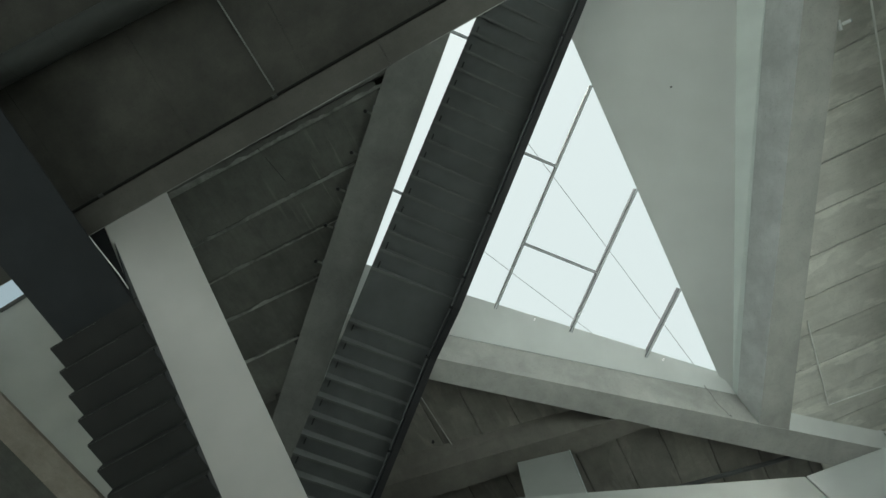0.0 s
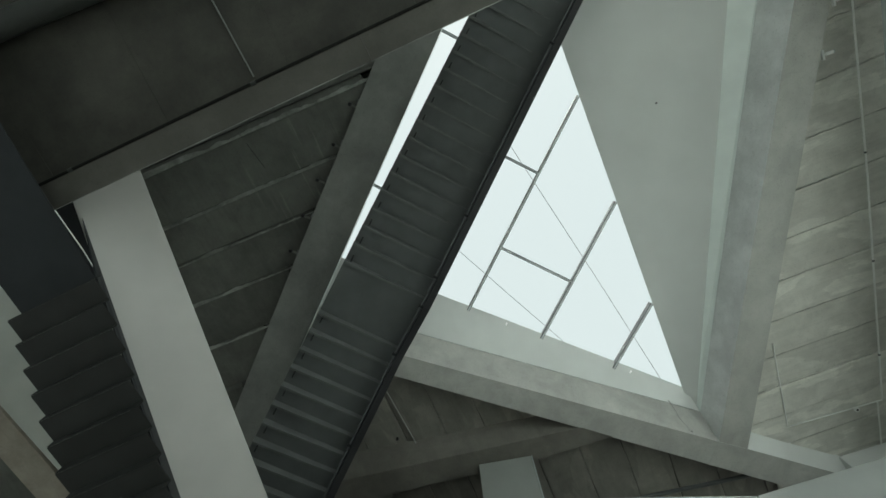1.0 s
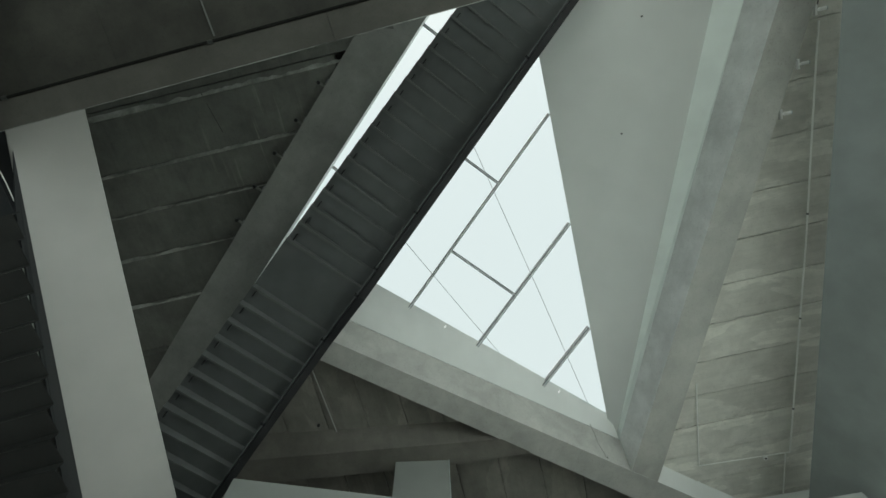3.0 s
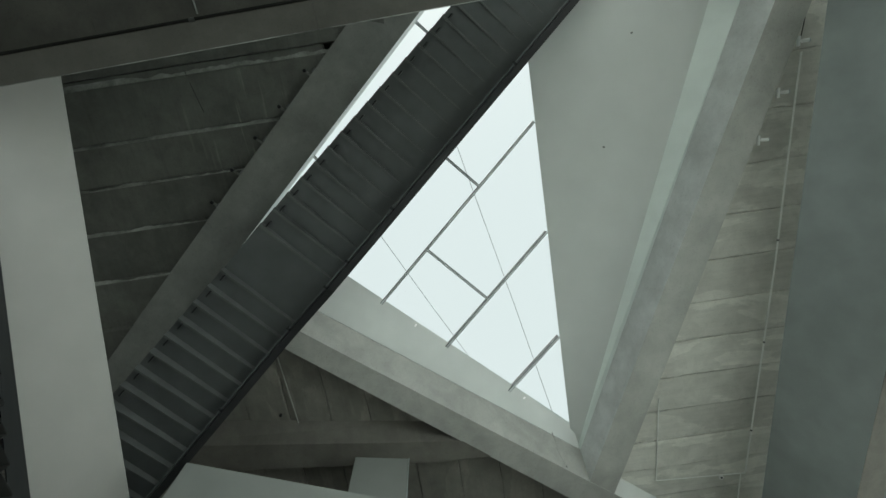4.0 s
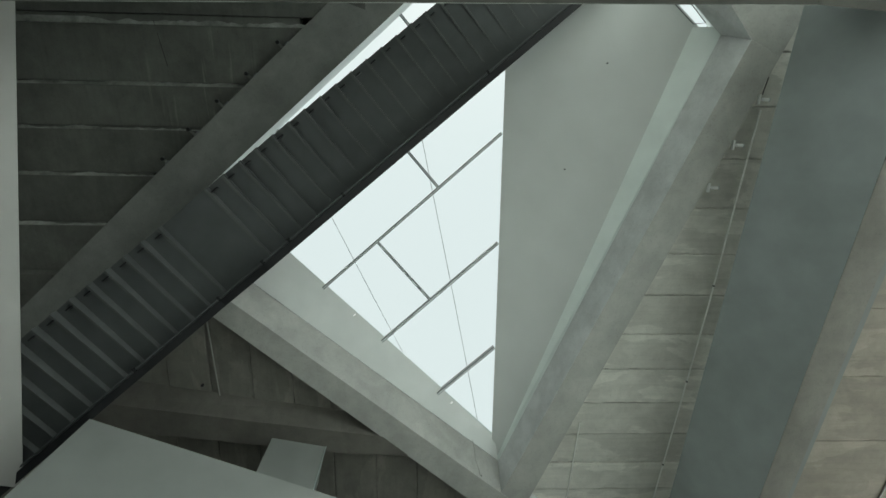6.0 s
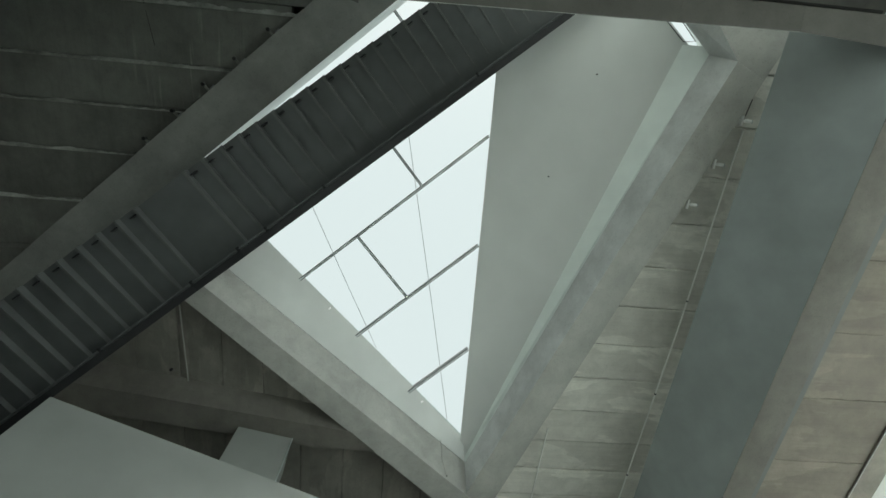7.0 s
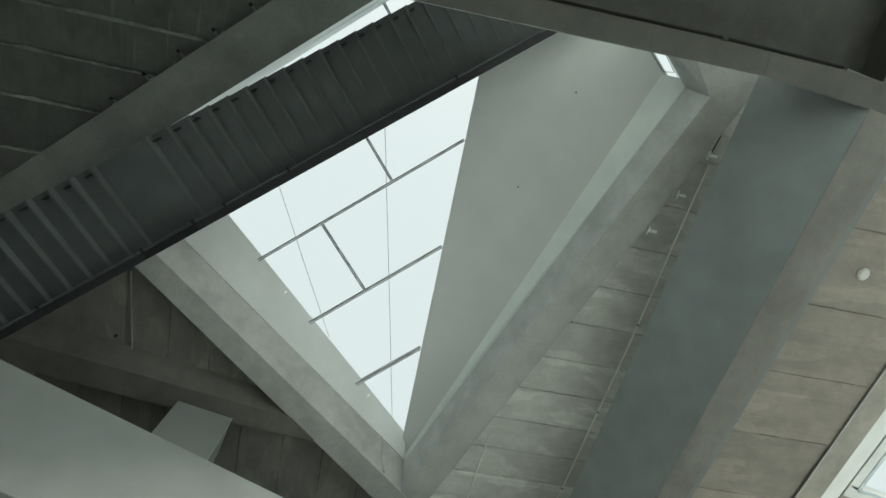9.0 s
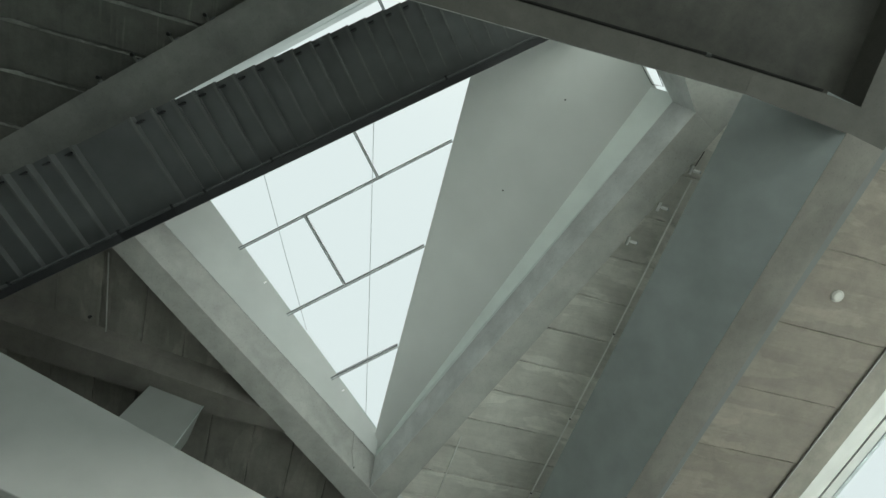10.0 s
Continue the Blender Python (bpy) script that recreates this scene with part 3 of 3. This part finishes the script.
structure("stair_backing", prism([(-6.23, 1.01), (-4.80, 1.15), (-5.19, 3.69), (-5.88, 3.69)], 9.60, 9.65), STEEL_B, "dark blue painted panel behind the stair's landing", "panel")

# ---- western skylight and its reveal ----
rows = []
for k in range(21):
    p, q = lerp((-9.8, 4.26, 11.4), (-5.5, 1.74, 11.4), k / 20), lerp((-9.6, 3.29, 10.22), (-6.0, 8.9, 10.22), k / 20)
    col = [lerp(p, q, j / 8) for j in range(9)]
    rows.append(col + [(x, y, z + 0.3) for x, y, z in (col[-1], col[0])])
west = loft(rows)
west.faces.ensure_lookup_table()
for k in range(20):
    for j in range(8):
        west.faces[k * 11 + j].smooth = True
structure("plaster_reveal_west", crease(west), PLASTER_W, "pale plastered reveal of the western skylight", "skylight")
beam("beam_6", [(-9.5, 3.4), (-6.0, 9.05), (-6.9, 9.0), (-10.2, 3.62)], [(-9.5, 3.4), (-6.0, 9.05), (-6.9, 9.0), (-10.2, 3.62)], CONC_WARM, "warm grey concrete roof beam", z0=10.18, z1=10.9)
structure("ceiling_far_west", prism([(-10.2, 3.6), (-6.9, 9.0), (-6.9, 14.9), (-15.9, 14.9), (-15.9, 3.6)], 10.5, 10.8), BOARD_L, "darkened concrete ceiling", "ceiling")
# ---- eastern skylight and its reveal ----
def east_strip(name, inner, outer, thick, mat, label, y0=-10.5, y1=6.0):
    """A long strip beside the eastern skylight; inner and outer: (x at y = 0, lean of x over y, height)."""
    ring = [(x + k * y, y, z) for y in (y0, y1) for x, k, z in (inner, outer)]
    bm = loft([[ring[0], ring[1], ring[3], ring[2]], [(x, y, z + thick) for x, y, z in (ring[0], ring[1], ring[3], ring[2])]])
    return structure(name, bm, mat, label, "skylight")


EDGE = (14.465, 0.2897)
east_strip("beam_8", (13.845, 0.3015, 10.468), (*EDGE, 10.47), 0.4, CONC_EAST, "warm grey concrete edge beam beside the eastern skylight")
east_strip("plaster_reveal_east", (EDGE[0] + 0.004, EDGE[1], 10.47), (15.356, 0.2823, 10.8), 0.3, PLASTER_G, "pale plastered reveal of the eastern skylight", y1=4.0)
east_strip("reveal_groove_east", (15.359, 0.2823, 10.83), (15.41, 0.2823, 10.83), 0.1, STEEL_D, "dark shadow gap round the eastern skylight", y1=4.0)
east_strip("plaster_rim_east", (15.413, 0.2823, 10.8), (15.70, 0.2823, 10.8), 0.3, PLASTER_G, "pale rim round the eastern skylight", y1=-0.16)
structure("plaster_return_east", prism([(15.37, -0.155), (18.6, -1.07), (18.6, -0.77), (15.46, 0.14)], 10.8, 11.1), PLASTER_G, "pale rim at the end of the eastern skylight", "skylight")
structure("ceiling_north_east", prism([(15.46, 0.143), (18.6, -0.767), (18.6, 5.0), (16.85, 5.0)], 10.83, 11.1), CONC_EAST, "warm grey ceiling past the eastern skylight", "ceiling")

# ---- skylight glazing ----
def glass_z(y):
    """The height of the roof glazing, which falls a little towards the north."""
    return 11.66 - 0.12 * y


skylight = thing("skylight", "triangular roof skylight with slim grey glazing bars", "skylight", at=(2.5, 1.0, 11.37))


def part_at(name, bm, mat, parent, label=""):
    """A part whose mesh is given in world places under a thing that stands elsewhere."""
    ob = part(name, bm, mat, parent, label)
    ob.matrix_parent_inverse = Matrix.Translation(parent.location).inverted()
    return ob


pane = part_at("pane", loft([[(x, y, glass_z(y) + h) for x, y in [(-2.5, 2.9), (6.5, 5.8), (5.94, -7.45), (0.6, -7.45)]] for h in (0.05, 0.07)]), GLASS, skylight, "clear glass under a white sky")
pane.visible_shadow = False


def glazing_bar(p, q, w=0.085, h=0.13):
    """A T-bar: flange below the glass and a web above it."""
    p, q = Vector(p), Vector(q)
    bm = box_between(p - Vector((0, 0, h / 2)), q - Vector((0, 0, h / 2)), w, 0.03)
    box_between(p, q, w * 0.4, h - 0.02, bm)
    return bm


def capped_bar(name, p, q, w, h, parent):
    """A dark bar with a bright cap strip along its underside."""
    bar = part_at(name, glazing_bar(p, q, w, h), BAR, parent)
    low = Vector((0, 0, h / 2 + 0.022))
    part_at("cap", box_between(Vector(p) - low, Vector(q) - low, w * 0.5, 0.008), GALV_L, bar, "bright aluminium cap strip")


for p, q in (((-2.072, 2.73), (1.301, -6.347)), ((-0.494, 3.458), (3.098, -5.624)), ((1.215, 3.78), (3.05, -0.68)), ((2.811, 4.288), (4.05, 1.33)), ((4.431, 4.849), (5.068, 3.385))):
    capped_bar("glazing_bar", (*p, glass_z(p[1]) + 0.03), (*q, glass_z(q[1]) + 0.03), 0.06, 0.13, skylight)
for p, q in (((1.79, 2.422), (3.314, 3.031)), ((0.825, 0.229), (2.405, 0.874)), ((-0.95, 1.296), (-0.199, 1.631)), ((0.244, -1.709), (1.206, -1.318))):
    capped_bar("cross_bar", (*p, glass_z(p[1]) + 0.015), (*q, glass_z(q[1]) + 0.015), 0.056, 0.1, skylight)
for pts in ([(1.17, -0.45, 11.95), (3.87, 2.93, 11.49), (5.70, 5.25, 11.28)], [(0.60, 2.35, 11.62), (2.03, 3.43, 11.46), (3.36, 4.43, 11.36)]):
    tagged(mesh_object("cable", tube(pts, 0.006, sides=6), GALV), "thin grey cable stretched above the skylight glass", "cable", group="cables over the skylight")


def small_skylight(poly, z, bars, label, glass=GLASS, steel=GALV):
    t = thing("skylight", label, "skylight", at=(*poly[0], z))
    g = part_at("pane", prism(poly, z + 0.06, z + 0.08), glass, t)
    g.visible_shadow = False
    for p, q in bars:
        part_at("glazing_bar", glazing_bar((*p, z), (*q, z)), steel, t)


small_skylight([(-15.9, -5.9), (-7.0, -5.9), (-7.0, 2.62), (-15.9, 7.8)], 11.45, [((-15.0, 7.2), (-7.0, 2.6)), ((-13.5, 6.2), (-10.0, -5.8))], "western roof skylight in a thin dark frame", GLASS_T, STEEL)
small_skylight([(12.3, -12.9), (21.9, -12.9), (21.9, -1.6), (15.75, -0.2)], 10.86, [((12.74, -10.5), (15.66, -0.2)), ((15.68, -0.2), (18.5, -1.02)), ((16.2, -10.5), (18.6, -1.1))], "eastern roof skylight with a pale frame")
small_skylight([(1.0, -7.4), (5.0, -7.4), (5.0, -6.25), (1.0, -6.25)], 12.1, [((0.8, -6.8), (5.2, -6.8)), ((1.0, -7.45), (5.2, -7.45))], "narrow glazed slot at the skylight's head")


tagged(mesh_object("window_frame", tube([(4.0, -4.49, 11.62), (4.78, -4.222, 11.455), (5.16, -4.098, 11.385), (5.235, -4.085, 11.378), (5.43, -4.215, 11.395), (5.10, -4.345, 11.44), (4.4, -4.60, 11.58)], 0.009, sides=6), STEEL), "thin dark frame of the glazed slot", "window frame")


# ---- folded steel stairs ----
def folded_stair(name, label, foot, climb, width, steps_low, landing, steps_up, go, up, up_high=0.0, rail=True, end_land=0.0, mat=STEEL, riser_mat=RISER, wedge=0.0, land_in=0.0):
    """A stair of folded plate seen from below. foot: left end of the landing's upper edge; climb: unit way up in plan."""
    c = Vector((climb[0], climb[1], 0))
    w = Vector((-climb[1], climb[0], 0))
    o = Vector(foot)
    st = thing(name, label, "staircase", at=tuple(foot))

    def P(s, x, z):
        return o + c * s + w * x + Vector((0, 0, z))

    def slab_part(nm, s0, s1, z0, z1, x0=0.0, x1=width, mat=mat, parent=st, lab=""):
        bm = loft([[P(s0, x0, z0), P(s1, x0, z0), P(s1, x0, z1), P(s0, x0, z1)], [P(s0, x1, z0), P(s1, x1, z0), P(s1, x1, z1), P(s0, x1, z1)]])
        return part_at(nm, bm, mat, parent, lab)

    def riser_part(s, z, h):
        """A riser whose lower hem hangs below the tread at the open side and dies out towards the stringer."""
        lo0, lo1 = z - h - FL, z - h - FL * 0.1
        bm = loft([[P(a, x, b) for a, b in ((s, lo), (s + T, lo), (s + T, z - T), (s, z - T))] for x, lo in ((0.0, lo0), (width, lo1))])
        if rail:
            lip = loft([[P(a, x, b) for a, b in ((s - w, lo), (s - 0.001, lo), (s - 0.001, lo + 0.008), (s - w, lo + 0.008))] for x, lo, w in ((0.01, lo0, 0.036), (width - 0.04, lo1, 0.008))])
            part_at("nosing", lip, riser_mat, st)
        return part_at("riser", bm, riser_mat, st)

    rise = up_high or up
    T, FL = 0.012, (0.055 if rail else 0.0)
    for k in range(1, steps_up + 1):
        s, z = (k - 1) * go, k * rise
        slab_part("tread", s, s + go + 0.03, z - T, z)
        riser_part(s, z, rise)
        if rail:
            slab_part("bracket", s + 0.02, s + 0.13, z - T - 0.09, z - T - 0.001, 0.09, 0.115, STEEL_D)
    lw = width - 0.155 if wedge else width
    slab_part("landing", -landing, 0.0, -T, 0.0, land_in, lw, lab="plain dark steel landing plate")
    for k in range(steps_low):
        s, z = -landing - k * go, -k * up
        riser_part(s, z, up)
        slab_part("tread", s - go + T, s - 0.001, z - up - T, z - up, mat=riser_mat if wedge else mat)
        if rail:
            slab_part("bracket", s - 0.13, s - 0.02, z - up - T - 0.09, z - up - T - 0.001, 0.09, 0.115, STEEL_D)
    if wedge:
        bm = loft([[P(-landing, lw, z), P(end_land, lw, z), P(end_land, lw + 2 * wedge, z), P(-landing, lw + 0.5 * wedge, z)] for z in (-T, -0.001)])
        part_at("landing", bm, mat, st, "tapering dark blue landing plate")
    if end_land:
        slab_part("landing", steps_up * go, steps_up * go + end_land, steps_up * rise - T, steps_up * rise, land_in, lw)

    def line(off):
        """The stair's own slope line, broken at the landing."""
        a = (-landing - steps_low * go, -steps_low * up + off)
        return [a, (-landing, off), (0.0, off), (steps_up * go, steps_up * rise + off), (steps_up * go + end_land, steps_up * rise + off)]

    def stringer(x0, x1, lo, hi, nm, mat, lab):
        top, bot = line(hi), line(lo)
        bm = bmesh.new()
        rings = [[P(s, x0, z0), P(s, x1, z0), P(s, x1, z1), P(s, x0, z1)] for (s, z0), (_, z1) in zip(bot, top)]
        return part_at(nm, soften(loft(rings, bm), 0.004), mat, st, lab)

    if wedge:
        a, b = (-landing - steps_low * go, -steps_low * up), (-landing + 0.02, 0.0)
        wall_edge = [Vector((-2.50, 7.05, 7.33)), Vector((-4.55, 1.65, 8.39))]
        bm = loft([[P(q, width - 0.085, z + 0.03), P(q, width - 0.125, z + 0.05), e + Vector((-0.03, 0.0, 0.03)), e] for (q, z), e in zip((a, b), wall_edge)])
        part_at("side_plate", bm, STEEL_B, st, "black steel plate closing the stair's side")
    if rail:
        stringer(width, width + 0.125, -0.37, 0.2, "outer_stringer", STEEL_D, "black steel outer stringer")
    if rail:
        pts = [P(s, width - 0.03, z - 0.34) for s, z in line(0.0)]
        rl = part_at("pipe_rail", tube(pts, 0.014, sides=8), STEEL, st, "thin steel pipe clipped under the stair")
        for s in rail:
            z = (s * rise / go) if s > 0 else (0.0 if s > -landing else (s + landing) * up / go)
            part_at("pipe_clip", box_between(P(s, width - 0.07, z - 0.34), P(s, width + 0.02, z - 0.34), 0.04, 0.045), STEEL_D, rl)
    return st


folded_stair("steel_staircase", "dark steel staircase of folded plate hung below the skylight", (-1.095, 2.355, 9.52), (0.4013, -0.9159), 1.49,
             14, 1.0, 22, 0.324, 0.098, up_high=0.092, rail=(-2.6, -1.0, -0.02, 0.5, 1.6, 4.76), end_land=1.5)
folded_stair("steel_staircase", "blue-black steel staircase of folded plate beside the slanting wall", (-5.66, 1.91, 7.725), (-0.49, -0.87), 1.355,
             16, 1.14, 0, 0.32, 0.125, rail=(), end_land=2.6, mat=STEEL_B, riser_mat=STEEL_N, wedge=0.15, land_in=0.11)


# ---- pipes, clips and fittings ----
def run(name, label, pts, r, mat=CONDUIT, category="conduit", group=""):
    return tagged(mesh_object(name, tube(pts, r, sides=8), mat), label, category, group)


main_run = run("conduit", "pale conduit fixed along the boarded ceiling", [(6.80, -3.15, 10.47), (7.01, -2.6, 10.47), (8.20, 0.4, 10.47), (9.87, 4.88, 10.47)], 0.016)
for x, y, z in ((8.03, -0.02, 10.47), lerp((8.20, 0.4, 10.47), (9.87, 4.88, 10.47), 0.35), lerp((8.20, 0.4, 10.47), (9.87, 4.88, 10.47), 0.78)):
    part("saddle", tube([(x - 0.006, y - 0.015, z), (x + 0.006, y + 0.015, z)], 0.021, sides=8), STEEL, main_run, "small dark saddle clip")
run("conduit", "thin pale conduit crossing the boarded ceiling", [(9.88, 4.90, 10.47), (8.07, 5.66, 10.47), (7.28, 3.80, 10.47)], 0.013)
run("conduit", "thin pale conduit crossing the boarded ceiling", [(9.79, 4.96, 10.46), (10.2, 6.0, 10.46)], 0.014)
run("conduit", "pale conduit along the eastern ceiling edge", [(11.52, -7.65, 10.45), (12.735, -3.63, 10.45), (13.965, 0.45, 10.45), (15.155, 4.4, 10.45)], 0.015, CONDUIT_M)
run("conduit", "pale conduit crossing the dark ceiling", [(-0.51, 5.17, 10.59), (0.55, 7.04, 10.59)], 0.014, CONDUIT_M)
tagged(mesh_object("sensor", tube([(-0.09, 6.55, 10.63), (-0.09, 6.55, 10.58)], 0.03, sides=12), STEEL_D), "small dark round sensor on the dark ceiling", "sensor")
run("conduit", "pale conduit under the gallery slab", [(-3.4, -2.62, 8.385), (-2.743, -1.481, 8.385), (-2.13, -0.40, 8.385)], 0.011, CONDUIT_D)
run("pipe", "dark steel pipe under the slab beside its edge beam", [(-7.5, 2.585, 8.0), (-4.52, 1.02, 8.0), (-2.01, -0.30, 8.0), (4.49, -3.70, 8.0), (5.93, -4.42, 8.0)], 0.020, GROOVE, "pipe")
run("pipe", "dark pipe under the far ceiling", [(5.2, 7.62, 10.45), (7.9, 6.75, 10.45)], 0.045, STEEL, "pipe")
for y in (-3.676, -0.30, 0.93):
    x = 4.456 - (y + 3.676) * 1.912
    run("pipe_coupling", "dark ribbed coupling on the pipe under the slab", [(x - 0.03, y + 0.0157, 8.0), (x + 0.03, y - 0.0157, 8.0)], 0.027, DUCT, "coupling", "couplings along the pipe")


def smooth_tube(ob):
    """Rounds a pipe's flank and keeps its ends sharp."""
    for p in ob.data.polygons:
        p.use_smooth = len(p.vertices) == 4
    return ob


duct = thing("duct", "round dark grey duct hung under the gallery slab", "duct", at=(-3.17, -1.41, 8.2))
duct_line = [(-7.597, 0.362, 8.2), (-5.51, -0.587, 8.2), (-3.759, -1.367, 8.2), (-1.661, -2.306, 8.2)]
smooth_tube(part_at("pipe", tube(duct_line, 0.16, sides=28), DUCT, duct))
for q in (0.12, 0.5, 0.88):
    for a, b in zip(duct_line, duct_line[1:]):
        part_at("band", tube([lerp(a, b, q - 0.008), lerp(a, b, q + 0.008)], 0.163, sides=28), DUCT, duct)
run("handrail", "thin pale handrail beside the blue-black stair", [(-4.54, 1.45, 7.9), (-4.24, 1.97, 7.9), (-4.14, 2.18, 7.9)], 0.007)


def clamp_lamp(at, yaw):
    """A white spotlight: a plate on the beam's edge and a short barrel on a stem."""
    t = thing("spotlight", "small white spotlight clamped to the beam's edge", "spotlight", "spotlights along the beam", at=at)
    t.rotation_euler = (0, 0, radians(yaw))
    part("plate", box_between((0, -0.085, 0), (0, 0.085, 0), 0.035, 0.05), WHITEPLASTIC, t)
    part("stem", tube([(0, 0, 0), (0.08, 0, -0.01)], 0.014), WHITEPLASTIC, t)
    part("barrel", tube([(0.05, 0, -0.01), (0.09, 0, -0.015), (0.16, 0, -0.025)], 0.03), WHITEPLASTIC, t)
    part("lens_ring", tube([(0.158, 0, -0.025), (0.175, 0, -0.027)], 0.033), GALV, t)
    return t


for p in ((6.56, -3.22, 10.3), (6.63, -2.37, 10.3), (6.68, -1.54, 10.3)):
    clamp_lamp(p, -25)
run("bracket_arm", "short dark bracket above the spotlight", [(6.52, -3.62, 10.36), (6.60, -3.33, 10.36)], 0.009, STEEL_D, "bracket")


def hook(at):
    t = thing("socket", "dark round cable socket on the beam's flank", "socket", "sockets along the beam", at=at)
    part("body", tube([(0, 0, 0.03), (0, 0, -0.05)], 0.030, sides=14), STEEL_D, t)
    part("ring", tube([(0, 0, 0.0), (0, 0, -0.03)], 0.036, sides=14), STEEL, t)
    part("arm", box_between((0, 0, 0.0), (0.13, 0.05, 0.0), 0.035, 0.03), LEDGE, t)
    # pale clamp on the arris of the diagonal beam
    y = at[1] - 0.06
    foot = Vector((0.793 - 0.361 * (y + 5.5), y, 11.105 - 0.0977 * (y + 5.5))) - Vector(at)
    way = Vector((-0.339, 0.939, -0.092)) * 0.045
    part("clamp", box_between(foot - way, foot + way, 0.018, 0.035), BAR, t, "grey metal clamp")
    return t


for p in ((-2.30, 2.57, 10.62), (-2.073, 1.877, 10.62), (-1.805, 1.195, 10.62), (-1.525, 0.54, 10.62), (-1.25, -0.175, 10.62)):
    hook(p)

det = thing("smoke_detector", "round white smoke detector on the boarded ceiling", "smoke detector", at=(10.93, -3.63, 10.5))
part("base", tube([(0, 0, 0.0), (0, 0, -0.03)], 0.13, sides=24), GREYPLASTIC, det)
part("dome", loft([[(r * math.cos(a * math.pi / 12), r * math.sin(a * math.pi / 12), z) for a in range(24)] for r, z in ((0.115, -0.03), (0.10, -0.055), (0.06, -0.07), (0.02, -0.074))]), GREYPLASTIC, det)
det2 = thing("smoke_detector", "small dark-centred detector on the boarded ceiling", "smoke detector", at=(9.42, 5.16, 10.5))
part("base", tube([(0, 0, 0.0), (0, 0, -0.04)], 0.05, sides=16), WHITEPLASTIC, det2)
part("lens", tube([(0, 0, -0.03), (0, 0, -0.05)], 0.022, sides=12), STEEL_D, det2)
for p in ((2.03, 4.02, 11.10), (4.80, 4.92, 11.03)):
    tagged(mesh_object("pin_light", tube([(p[0], p[1], p[2]), (p[0] + 0.012, p[1] - 0.05, p[2] - 0.01)], 0.009, sides=10), LED), "tiny white pin light on the plaster upstand", "pin light", "pin lights")
for p in ((4.163, -2.741, 11.401), (4.459, -0.635, 11.319)):
    tagged(mesh_object("cable_gland", tube([(*p[:2], p[2] + 0.02), (*p[:2], p[2] - 0.015)], 0.016, sides=12), STEEL), "small dark cable hole in the plaster reveal", "cable gland", "cable glands")
run("cable", "thin loose cable hanging down the beam's face", [(5.45, 5.215, 10.512), (5.58, 5.368, 10.437), (5.671, 5.522, 10.362), (5.842, 5.676, 10.295), (5.91, 5.767, 10.251)], 0.008, CONDUIT_M, "cable")
run("cable_end", "small plug at the end of the loose cable", [(5.91, 5.76, 10.28), (5.95, 5.80, 10.25)], 0.03, STEEL, "plug")

shaft = thing("duct_casing", "smooth pale duct casing under the far beam", "casing", at=(2.2, 6.9, 7.1))
part_at("casing", soften(prism([(1.63, 6.75), (2.68, 6.47), (2.90, 7.35), (1.85, 7.63)], 7.1, 10.19), 0.008), PLASTER_P, shaft)
part_at("corner_trim", box_between((2.688, 6.462, 7.1), (2.688, 6.462, 10.18), 0.014, 0.014, up=(1, 0, 0)), GALV, shaft, "white corner bead")
